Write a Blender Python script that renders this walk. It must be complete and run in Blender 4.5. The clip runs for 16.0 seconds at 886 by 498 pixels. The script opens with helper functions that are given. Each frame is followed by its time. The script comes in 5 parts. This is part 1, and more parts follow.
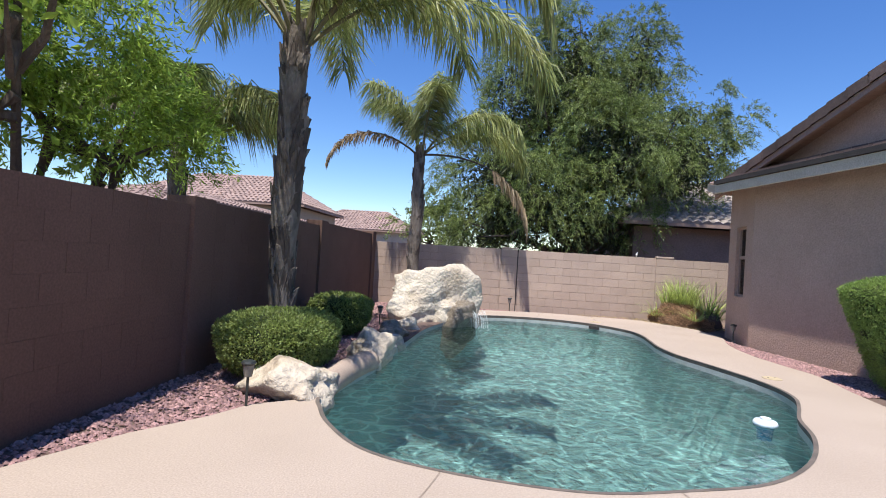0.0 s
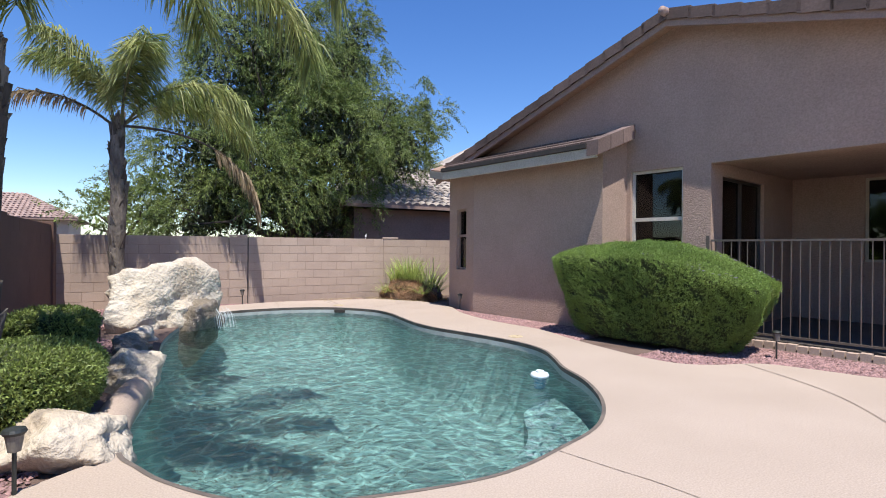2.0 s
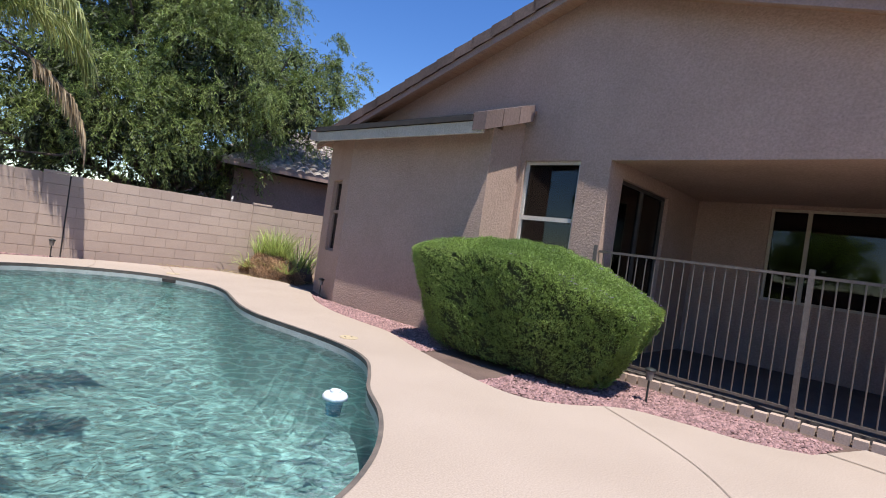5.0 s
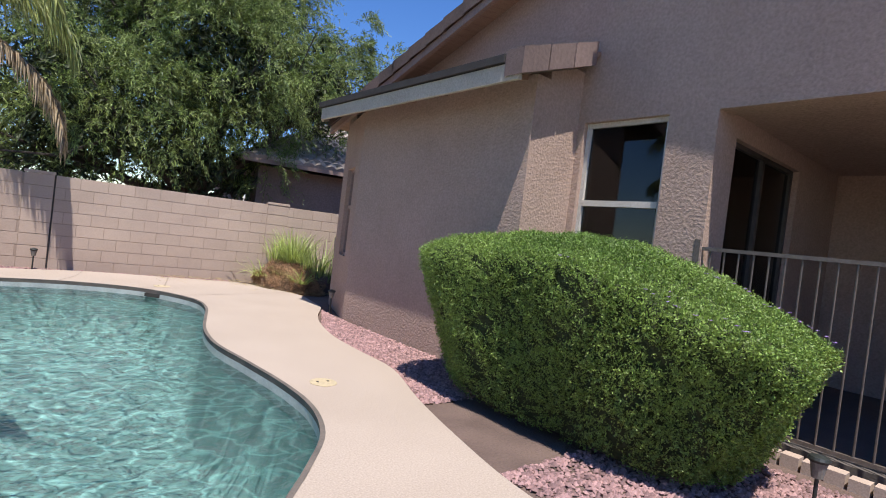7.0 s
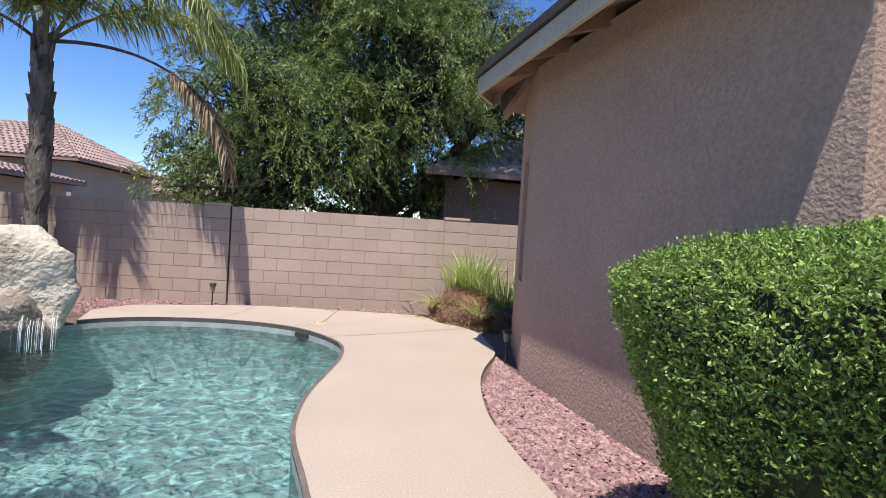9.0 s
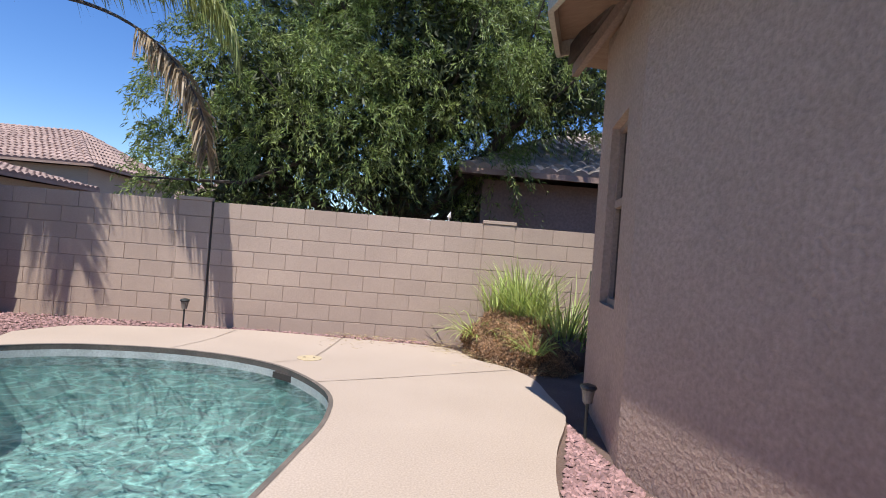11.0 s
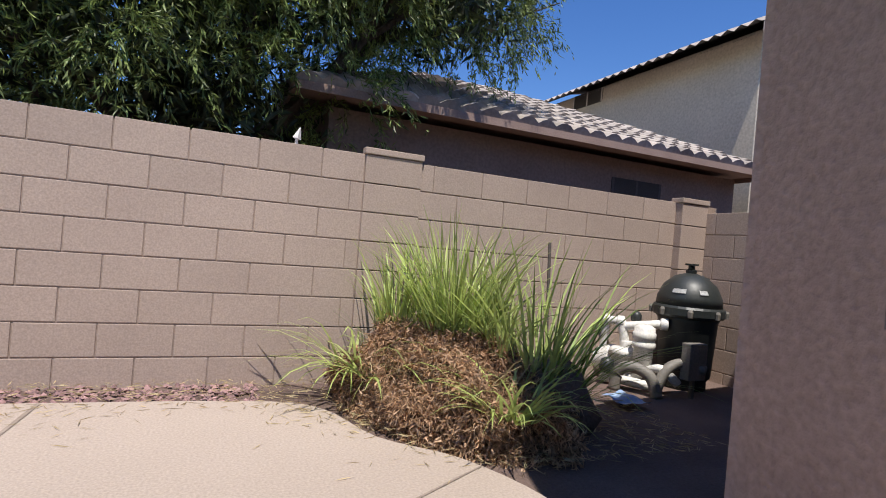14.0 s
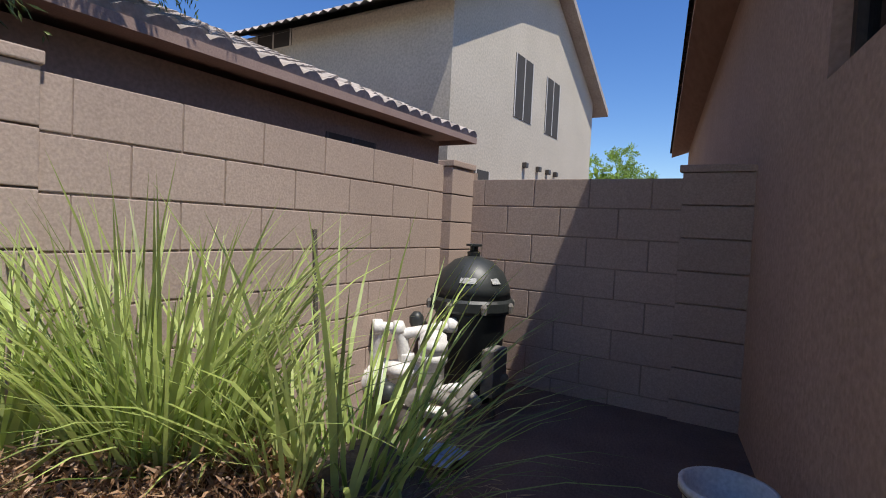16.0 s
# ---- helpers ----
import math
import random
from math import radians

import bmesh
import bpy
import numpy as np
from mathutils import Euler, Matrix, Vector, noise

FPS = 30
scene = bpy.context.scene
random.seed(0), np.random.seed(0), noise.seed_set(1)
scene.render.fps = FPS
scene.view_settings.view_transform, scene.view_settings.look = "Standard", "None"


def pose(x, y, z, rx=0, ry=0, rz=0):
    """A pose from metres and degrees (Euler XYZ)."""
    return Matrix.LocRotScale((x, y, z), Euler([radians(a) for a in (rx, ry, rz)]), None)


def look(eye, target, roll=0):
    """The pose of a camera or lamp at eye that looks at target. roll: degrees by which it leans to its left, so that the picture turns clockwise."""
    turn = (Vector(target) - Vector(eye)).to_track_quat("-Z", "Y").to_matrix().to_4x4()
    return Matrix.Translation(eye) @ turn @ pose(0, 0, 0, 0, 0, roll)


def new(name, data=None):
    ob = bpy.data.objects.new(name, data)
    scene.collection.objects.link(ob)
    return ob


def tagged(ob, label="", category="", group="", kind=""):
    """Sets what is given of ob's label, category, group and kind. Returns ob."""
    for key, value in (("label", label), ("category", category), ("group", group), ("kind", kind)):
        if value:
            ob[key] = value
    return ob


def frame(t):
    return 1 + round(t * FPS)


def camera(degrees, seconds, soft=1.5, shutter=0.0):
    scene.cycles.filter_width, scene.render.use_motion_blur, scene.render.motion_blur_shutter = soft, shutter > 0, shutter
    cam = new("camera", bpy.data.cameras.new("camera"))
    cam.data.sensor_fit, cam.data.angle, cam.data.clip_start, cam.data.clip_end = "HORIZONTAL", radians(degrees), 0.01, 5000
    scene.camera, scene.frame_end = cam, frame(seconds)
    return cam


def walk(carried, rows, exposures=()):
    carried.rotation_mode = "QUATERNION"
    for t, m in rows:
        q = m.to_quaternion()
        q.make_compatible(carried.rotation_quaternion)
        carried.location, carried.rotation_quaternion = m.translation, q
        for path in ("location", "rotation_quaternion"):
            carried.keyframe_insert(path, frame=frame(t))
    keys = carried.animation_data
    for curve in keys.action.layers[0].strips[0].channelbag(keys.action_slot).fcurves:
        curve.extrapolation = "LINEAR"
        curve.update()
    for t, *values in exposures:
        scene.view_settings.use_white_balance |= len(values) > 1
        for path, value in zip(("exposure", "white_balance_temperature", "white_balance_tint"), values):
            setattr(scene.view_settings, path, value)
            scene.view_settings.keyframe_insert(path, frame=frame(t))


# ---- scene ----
from mathutils import geometry

cam = camera(79.9, 16.0, 1.0)
PATH = [
    (0, (1.56, -0.127, 1.254), (1.429, 1.868, 1.283), 3.6),
    (0.5, (1.152, -0.043, 1.243), (1.206, 1.955, 1.315), 6.0),
    (1, (0.857, 0.054, 1.231), (1.071, 2.042, 1.217), 4.4),
    (1.5, (0.775, 0.182, 1.331), (1.271, 2.119, 1.285), 0.5),
    (2, (0.43, 0.352, 1.322), (1.415, 2.092, 1.318), 0.4),
    (2.5, (0.53, 0.29, 1.35), (1.808, 1.828, 1.402), 1.1),
    (3, (0.735, 0.229, 1.312), (2.107, 1.684, 1.338), 3.5),
    (3.5, (0.941, 0.326, 1.316), (2.147, 1.921, 1.307), 5.7),
    (4, (1.227, 0.554, 1.315), (2.428, 2.153, 1.29), 7.6),
    (4.5, (1.74, 0.834, 1.244), (2.96, 2.418, 1.231), 8.5),
    (7, (3.881, 2.603, 1.268), (4.882, 4.334, 1.234), 7.0),
    (7.5, (4.216, 3.115, 1.3), (5.104, 4.906, 1.222), 7.3),
    (8, (4.664, 3.67, 1.339), (5.333, 5.551, 1.229), 3.5),
    (8.5, (4.903, 4.22, 1.318), (5.348, 6.166, 1.194), 6.3),
    (9, (5.167, 4.738, 1.279), (5.376, 6.726, 1.231), 3.5),
    (9.5, (5.227, 5.252, 1.29), (5.322, 7.25, 1.282), 5.8),
    (10, (5.317, 5.726, 1.253), (5.452, 7.721, 1.236), 5.3),
    (10.2, (5.393, 5.922, 1.222), (5.507, 7.918, 1.242), 4.8),
    (12.5, (4.947, 8.459, 1.062), (5.034, 10.457, 1.027), 4.4),
    (13, (4.941, 9.022, 1.074), (5.304, 10.982, 0.914), 5.9),
    (13.5, (5.035, 9.523, 1.052), (5.568, 11.45, 1.015), 3.0),
    (14, (5.173, 10.054, 0.952), (5.972, 11.888, 0.944), 4.8),
    (14.5, (5.254, 10.553, 1.02), (6.285, 12.265, 0.953), 2.9),
    (15, (5.46, 10.989, 1.051), (6.708, 12.55, 0.975), 4.7),
    (15.5, (5.577, 11.35, 1.07), (7.074, 12.669, 0.935), 3.0),
    (16, (5.758, 11.586, 1.087), (7.45, 12.649, 1.005), 2.8),
]
walk(cam, [(t, look(eye, target, roll)) for t, eye, target, roll in PATH], [(0, 0.48), (7, 0.47), (10, 0.48), (13, 0.3), (14.5, 0.22), (16, 0.17)])

# ---- light ----
world = bpy.data.worlds.new("sky")
scene.world = world
world.use_nodes = True
SUN_FROM = Vector((-0.32, -1.05, 2.75)).normalized()
sky = world.node_tree.nodes.new("ShaderNodeTexSky")
sky.sky_type = "NISHITA"
sky.sun_disc = False
sky.sun_elevation = math.asin(SUN_FROM.z)
sky.sun_rotation = math.atan2(SUN_FROM.x, SUN_FROM.y)
sky.air_density, sky.dust_density, sky.ozone_density = 1.0, 0.0, 4.0
world.node_tree.nodes["Background"].inputs[1].default_value = 0.125
deep = world.node_tree.nodes.new("ShaderNodeHueSaturation")
deep.inputs["Hue"].default_value, deep.inputs["Saturation"].default_value, deep.inputs["Value"].default_value = 0.512, 1.24, 1.06
world.node_tree.links.new(sky.outputs[0], deep.inputs["Color"])
world.node_tree.links.new(deep.outputs[0], world.node_tree.nodes["Background"].inputs[0])
sun = new("sun", bpy.data.lights.new("sun", "SUN"))
sun.data.energy, sun.data.angle, sun.data.color = 5.0, radians(0.53), (1.0, 0.95, 0.88)
sun.matrix_world = look(SUN_FROM * 40, (0, 0, 0))

# ---- materials ----


def material(name, base, rough=0.8, second=None, scale=6.0, fine=60.0, bump=0.3, metal=0.0, depth=0.01, spread=(0.35, 0.7),
             vary=0.0, island=0.0, coord="Object", stretch=None, third=None):
    """Principled surface: two colours blended by a broad noise, a fine grain, and relief from the grain."""
    m = bpy.data.materials.new(name)
    m.use_nodes = True
    nt = m.node_tree
    n, l = nt.nodes, nt.links
    p = n["Principled BSDF"]
    p.inputs["Roughness"].default_value = rough
    p.inputs["Metallic"].default_value = metal
    tc = n.new("ShaderNodeTexCoord")
    out = n.new("ShaderNodeNewGeometry").outputs["Position"] if coord == "World" else tc.outputs[coord]
    if stretch:
        mp = n.new("ShaderNodeMapping")
        mp.inputs["Scale"].default_value = stretch
        l.new(out, mp.inputs["Vector"])
        out = mp.outputs[0]
    broad = n.new("ShaderNodeTexNoise")
    broad.inputs["Scale"].default_value, broad.inputs["Detail"].default_value = scale, 6
    grain = n.new("ShaderNodeTexNoise")
    grain.inputs["Scale"].default_value, grain.inputs["Detail"].default_value = fine, 5
    l.new(out, broad.inputs["Vector"])
    l.new(out, grain.inputs["Vector"])
    ramp = n.new("ShaderNodeValToRGB")
    second = second or tuple(c * 0.8 for c in base)
    ramp.color_ramp.elements[0].position, ramp.color_ramp.elements[1].position = spread
    ramp.color_ramp.elements[0].color, ramp.color_ramp.elements[1].color = (*base, 1), (*second, 1)
    if third:
        e = ramp.color_ramp.elements.new(0.82)
        e.color = (*third, 1)
    l.new(broad.outputs[0], ramp.inputs[0])
    mix = n.new("ShaderNodeMix")
    mix.data_type, mix.blend_type = "RGBA", "MULTIPLY"
    mix.inputs[0].default_value = 1.0
    g = n.new("ShaderNodeMapRange")
    g.inputs[1].default_value, g.inputs[2].default_value = 0.3, 0.7
    g.inputs[3].default_value, g.inputs[4].default_value = 0.82, 1.12
    l.new(grain.outputs[0], g.inputs[0])
    l.new(ramp.outputs[0], mix.inputs[6])
    l.new(g.outputs[0], mix.inputs[7])
    col = mix.outputs[2]
    for amount, node, socket in ((vary, "ShaderNodeObjectInfo", "Random"), (island, "ShaderNodeNewGeometry", "Random Per Island")):
        if amount:
            r = n.new(node)
            mr = n.new("ShaderNodeMapRange")
            mr.inputs[3].default_value, mr.inputs[4].default_value = 1 - amount, 1 + amount
            l.new(r.outputs[socket], mr.inputs[0])
            mm = n.new("ShaderNodeMix")
            mm.data_type, mm.blend_type = "RGBA", "MULTIPLY"
            mm.inputs[0].default_value = 1.0
            l.new(col, mm.inputs[6])
            l.new(mr.outputs[0], mm.inputs[7])
            col = mm.outputs[2]
    l.new(col, p.inputs["Base Color"])
    if bump:
        b = n.new("ShaderNodeBump")
        b.inputs["Strength"].default_value, b.inputs["Distance"].default_value = bump, depth
        l.new(grain.outputs[0], b.inputs["Height"])
        l.new(b.outputs[0], p.inputs["Normal"])
    return m


def leafy(name, base, second, island=0.35, rough=0.5, through_light=0.35):
    """Leaf surface: each blade its own tone, some light passing through."""
    m = material(name, base, rough, second, scale=1.2, fine=14, bump=0, island=island, coord="World")
    nt = m.node_tree
    p = nt.nodes["Principled BSDF"]
    tr = nt.nodes.new("ShaderNodeBsdfTranslucent")
    mx = nt.nodes.new("ShaderNodeMixShader")
    mx.inputs[0].default_value = through_light
    src = p.inputs["Base Color"].links[0].from_socket
    nt.links.new(src, tr.inputs[0])
    nt.links.new(p.outputs[0], mx.inputs[1])
    nt.links.new(tr.outputs[0], mx.inputs[2])
    nt.links.new(mx.outputs[0], nt.nodes["Material Output"].inputs[0])
    return m


STUCCO = material("stucco", (0.43, 0.305, 0.245), 0.95, (0.385, 0.272, 0.217), scale=1.6, fine=38, bump=0.6, depth=0.018, coord="World")
# low neighbour's stucco, the tree's shadow put into its dark brown
STUCCO_SHADE = material("stucco_shade", (0.26, 0.19, 0.155), 0.95, (0.22, 0.16, 0.13), scale=1.2, fine=24, bump=0.4, coord="World")
STUCCO_LIGHT = material("stucco_light", (0.56, 0.495, 0.395), 0.95, (0.51, 0.45, 0.355), scale=1.0, fine=20, bump=0.4, coord="World")
STUCCO_BEIGE = material("stucco_beige", (0.40, 0.34, 0.27), 0.95, (0.36, 0.30, 0.24), scale=1.0, fine=20, bump=0.4, coord="World")
BLOCK = material("block", (0.455, 0.35, 0.285), 0.95, (0.40, 0.305, 0.25), scale=1.3, fine=90, bump=0.25, depth=0.004, vary=0.05, coord="World")
# west wall's block: its shade is put into a darker, redder colour
SHADED_BLOCK = material("shaded_block", (0.155, 0.09, 0.068), 0.95, (0.125, 0.072, 0.055), scale=0.9, fine=60, bump=0.3, depth=0.005, vary=0.04, coord="World")
MORTAR = material("mortar", (0.35, 0.265, 0.215), 0.95, (0.29, 0.22, 0.175), scale=2, fine=60, bump=0.4, depth=0.005, coord="World")
DECK = material("deck_coat", (0.425, 0.345, 0.285), 0.85, (0.385, 0.31, 0.252), scale=0.9, fine=90, bump=0.5, depth=0.006, coord="World", third=(0.36, 0.285, 0.228))
JOINT = material("joint", (0.31, 0.25, 0.2), 0.9, (0.25, 0.195, 0.158), scale=3, coord="World")
DIRT = material("dirt", (0.17, 0.115, 0.095), 0.95, (0.12, 0.08, 0.066), scale=3, fine=60, bump=0.8, depth=0.02, coord="World")
SAND = material("sand", (0.45, 0.36, 0.29), 0.95, (0.36, 0.27, 0.22), scale=3, fine=80, bump=0.5, coord="World")
GRAVEL = material("gravel", (0.36, 0.22, 0.21), 0.9, (0.26, 0.155, 0.15), scale=9, fine=80, bump=0.2, island=0.45, coord="World")
PLASTER = material("pool_plaster", (0.49, 0.64, 0.60), 0.8, (0.42, 0.565, 0.53), scale=1.5, fine=70, bump=0.2, coord="World")
# dark colour that paints the shade along the deck's rounded edge
COPING_SHADE = material("coping_shade", (0.16, 0.13, 0.11), 0.8, (0.10, 0.085, 0.075), scale=5, coord="World")
TILE_LINE = material("waterline", (0.42, 0.45, 0.44), 0.4, (0.32, 0.35, 0.34), scale=6, coord="World")
ROCK = material("boulder", (0.62, 0.555, 0.46), 0.9, (0.47, 0.385, 0.29), scale=2.2, fine=16, bump=0.9, depth=0.05, coord="World", third=(0.15, 0.125, 0.105))
ROCK_WET = material("wet_boulder", (0.24, 0.20, 0.15), 0.35, (0.14, 0.12, 0.10), scale=3, fine=16, bump=0.9, depth=0.05, coord="World")
ROOF = material("roof_tile", (0.145, 0.10, 0.085), 0.9, (0.10, 0.07, 0.06), scale=3, fine=30, bump=0.4, vary=0.2, island=0.2, coord="World")
ROOF_PINK = material("roof_tile_pink", (0.33, 0.235, 0.20), 0.9, (0.27, 0.19, 0.165), scale=1.5, fine=20, bump=0.4, vary=0.12, island=0.18, coord="World")
ROOF_DULL = material("roof_tile_dull", (0.2, 0.14, 0.125), 0.9, (0.155, 0.108, 0.096), scale=2, fine=30, bump=0.4, vary=0.15, coord="World")
ROOF_GREY = material("roof_tile_grey", (0.40, 0.345, 0.30), 0.9, (0.31, 0.265, 0.23), scale=1.5, fine=20, bump=0.4, island=0.2, coord="World")
FASCIA = material("fascia_paint", (0.50, 0.44, 0.35), 0.7, (0.44, 0.38, 0.30), scale=4, fine=50, bump=0.15, coord="World")
RAKE = material("rake_paint", (0.33, 0.23, 0.185), 0.8, (0.28, 0.19, 0.155), scale=4, fine=50, bump=0.15, coord="World")
SOFFIT = material("soffit_wood", (0.36, 0.235, 0.165), 0.85, (0.29, 0.18, 0.125), scale=3, fine=40, bump=0.3, coord="World", stretch=(1, 8, 8))
DARK_WOOD = material("dark_wood", (0.045, 0.038, 0.034), 0.8, (0.03, 0.026, 0.023), scale=6, coord="World")
WHITE_FRAME = material("white_vinyl", (0.62, 0.58, 0.53), 0.5, (0.55, 0.51, 0.46), scale=5, bump=0.05)
BRONZE = material("bronze_metal", (0.10, 0.085, 0.075), 0.5, (0.075, 0.065, 0.06), scale=8, bump=0.1, metal=0.4)
IRON = material("painted_iron", (0.15, 0.125, 0.108), 0.55, (0.11, 0.092, 0.08), scale=20, bump=0.15, metal=0.2)
BLACK_PLASTIC = material("black_plastic", (0.022, 0.026, 0.025), 0.45, (0.032, 0.036, 0.034), scale=6, fine=60, bump=0.08)
PVC = material("pvc", (0.76, 0.74, 0.69), 0.45, (0.66, 0.63, 0.57), scale=6, bump=0.1)
PVC_GREY = material("grey_plastic", (0.22, 0.2, 0.17), 0.6, (0.16, 0.145, 0.125), scale=6, bump=0.1)
LABEL = material("paper_label", (0.7, 0.7, 0.68), 0.6, (0.6, 0.6, 0.58), scale=12, bump=0)
FLOAT_WHITE = material("float_white", (0.78, 0.85, 0.9), 0.4, (0.7, 0.78, 0.85), scale=8, bump=0)
FLOAT_BLUE = material("float_blue", (0.2, 0.5, 0.75), 0.4, (0.18, 0.45, 0.7), scale=8, bump=0)
BLUE_CLOTH = material("blue_tarp", (0.12, 0.22, 0.45), 0.7, (0.3, 0.4, 0.55), scale=14, bump=0.2)
COVER = material("yellow_cover", (0.5, 0.4, 0.25), 0.7, (0.44, 0.36, 0.24), scale=10, bump=0.1)
BARK = material("palm_bark", (0.23, 0.195, 0.165), 0.95, (0.095, 0.075, 0.06), scale=5, fine=22, bump=1.0, depth=0.03, coord="World", stretch=(1.6, 1.6, 0.6), third=(0.035, 0.027, 0.022))
BARK_DARK = material("palm_boot", (0.11, 0.085, 0.07), 0.95, (0.06, 0.05, 0.04), scale=6, fine=26, bump=0.8, depth=0.02, coord="World", stretch=(2, 2, 0.5))
TRUNK = material("tree_bark", (0.13, 0.10, 0.08), 0.95, (0.07, 0.055, 0.045), scale=4, fine=18, bump=1.0, depth=0.03, coord="World", stretch=(2, 2, 0.5))
HEDGE = leafy("hedge_leaf", (0.26, 0.365, 0.085), (0.17, 0.27, 0.058), 0.5, 0.45, 0.3)
HEDGE_DARK = leafy("low_shrub_leaf", (0.26, 0.32, 0.09), (0.17, 0.235, 0.06), 0.45)
# near-black solid core stands in for the shade between the leaves
HEDGE_SHADE_CORE = material("hedge_shade_core", (0.035, 0.05, 0.016), 0.95, (0.05, 0.06, 0.022), scale=12, fine=40, bump=0.8, depth=0.04, coord="World")
TREE_LEAF = leafy("tree_leaf", (0.145, 0.205, 0.052), (0.235, 0.285, 0.082), 0.7, 0.5, 0.22)
# shade inside the big crown, put into a much darker leaf colour
INNER_SHADE_LEAF = leafy("inner_shade_leaf", (0.04, 0.055, 0.02), (0.06, 0.075, 0.028), 0.5, 0.6, 0.1)
SHRUB_LEAF = leafy("shrub_leaf", (0.33, 0.46, 0.08), (0.24, 0.36, 0.06), 0.45, 0.5, 0.5)
FROND = leafy("frond_leaf", (0.26, 0.32, 0.10), (0.40, 0.41, 0.16), 0.45, 0.5, 0.45)
FROND_DRY = leafy("dry_frond", (0.42, 0.32, 0.19), (0.33, 0.24, 0.14), 0.3)
RACHIS = material("rachis", (0.17, 0.16, 0.07), 0.7, (0.12, 0.10, 0.05), scale=8, bump=0.1)
GRASS = leafy("grass_blade", (0.40, 0.50, 0.13), (0.50, 0.54, 0.22), 0.45, 0.5, 0.42)
GRASS_DRY = leafy("dry_blade", (0.55, 0.45, 0.25), (0.38, 0.27, 0.15), 0.45)
STRAW_BED = material("straw_bed", (0.16, 0.09, 0.055), 0.95, (0.09, 0.05, 0.03), scale=20, fine=70, bump=1.0, depth=0.03)
STRAW = leafy("straw", (0.5, 0.33, 0.2), (0.33, 0.18, 0.1), 0.65)
FLOWER = leafy("flower", (0.36, 0.24, 0.55), (0.45, 0.32, 0.62), 0.2)


def glass_material(name, tint=(0.02, 0.022, 0.025), rough=0.02):
    m = bpy.data.materials.new(name)
    m.use_nodes = True
    n, l = m.node_tree.nodes, m.node_tree.links
    clear, gloss, mix, fr = n.new("ShaderNodeBsdfTransparent"), n.new("ShaderNodeBsdfGlossy"), n.new("ShaderNodeMixShader"), n.new("ShaderNodeFresnel")
    clear.inputs[0].default_value = (*tint, 1)
    gloss.inputs["Roughness"].default_value = rough
    fr.inputs["IOR"].default_value = 1.5
    l.new(fr.outputs[0], mix.inputs[0])
    l.new(clear.outputs[0], mix.inputs[1])
    l.new(gloss.outputs[0], mix.inputs[2])
    l.new(mix.outputs[0], n["Material Output"].inputs[0])
    return m


GLASS = glass_material("window_glass", (0.35, 0.36, 0.38))
# near-black colour that stands in for the gloom of unlit rooms
ROOM_SHADE = material("room_shade", (0.06, 0.055, 0.05), 0.9, (0.05, 0.045, 0.04), scale=2, bump=0)


def water_material():
    m = bpy.data.materials.new("pool_water")
    m.use_nodes = True
    n, l = m.node_tree.nodes, m.node_tree.links
    geo = n.new("ShaderNodeNewGeometry")
    warp = n.new("ShaderNodeTexNoise")
    warp.inputs["Scale"].default_value, warp.inputs["Detail"].default_value = 2.6, 3
    l.new(geo.outputs["Position"], warp.inputs["Vector"])
    add = n.new("ShaderNodeMix")
    add.data_type, add.blend_type = "RGBA", "ADD"
    add.inputs[0].default_value = 0.5
    l.new(geo.outputs["Position"], add.inputs[6])
    l.new(warp.outputs["Color"], add.inputs[7])
    # bright net of caustic light, put into the water's tint by cell edges
    caustics = n.new("ShaderNodeTexVoronoi")
    caustics.feature = "DISTANCE_TO_EDGE"
    caustics.inputs["Scale"].default_value = 4.6
    l.new(add.outputs[2], caustics.inputs["Vector"])
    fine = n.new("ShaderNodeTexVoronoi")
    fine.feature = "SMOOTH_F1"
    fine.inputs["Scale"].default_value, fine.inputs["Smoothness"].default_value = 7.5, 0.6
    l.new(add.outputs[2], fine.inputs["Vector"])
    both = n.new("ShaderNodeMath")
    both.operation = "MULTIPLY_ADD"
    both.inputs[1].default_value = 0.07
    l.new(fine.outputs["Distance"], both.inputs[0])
    l.new(caustics.outputs["Distance"], both.inputs[2])
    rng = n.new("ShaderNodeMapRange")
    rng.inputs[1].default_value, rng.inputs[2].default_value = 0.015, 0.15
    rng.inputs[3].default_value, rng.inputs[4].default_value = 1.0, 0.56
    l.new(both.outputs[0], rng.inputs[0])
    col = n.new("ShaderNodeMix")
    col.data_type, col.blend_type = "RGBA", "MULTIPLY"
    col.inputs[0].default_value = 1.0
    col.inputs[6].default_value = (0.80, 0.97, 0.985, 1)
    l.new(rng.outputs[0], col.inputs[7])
    clear, gloss, mix, fr = n.new("ShaderNodeBsdfTransparent"), n.new("ShaderNodeBsdfGlossy"), n.new("ShaderNodeMixShader"), n.new("ShaderNodeFresnel")
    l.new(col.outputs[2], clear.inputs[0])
    gloss.inputs["Roughness"].default_value = 0.03
    fr.inputs["IOR"].default_value = 1.33
    waves = n.new("ShaderNodeTexNoise")
    waves.inputs["Scale"].default_value, waves.inputs["Detail"].default_value = 5.5, 5
    l.new(add.outputs[2], waves.inputs["Vector"])
    b = n.new("ShaderNodeBump")
    b.inputs["Strength"].default_value, b.inputs["Distance"].default_value = 1.0, 0.17
    l.new(waves.outputs[0], b.inputs["Height"])
    for node in (gloss, fr):
        l.new(b.outputs[0], node.inputs["Normal"])
    l.new(fr.outputs[0], mix.inputs[0])
    l.new(clear.outputs[0], mix.inputs[1])
    l.new(gloss.outputs[0], mix.inputs[2])
    l.new(mix.outputs[0], n["Material Output"].inputs[0])
    return m


WATER = water_material()

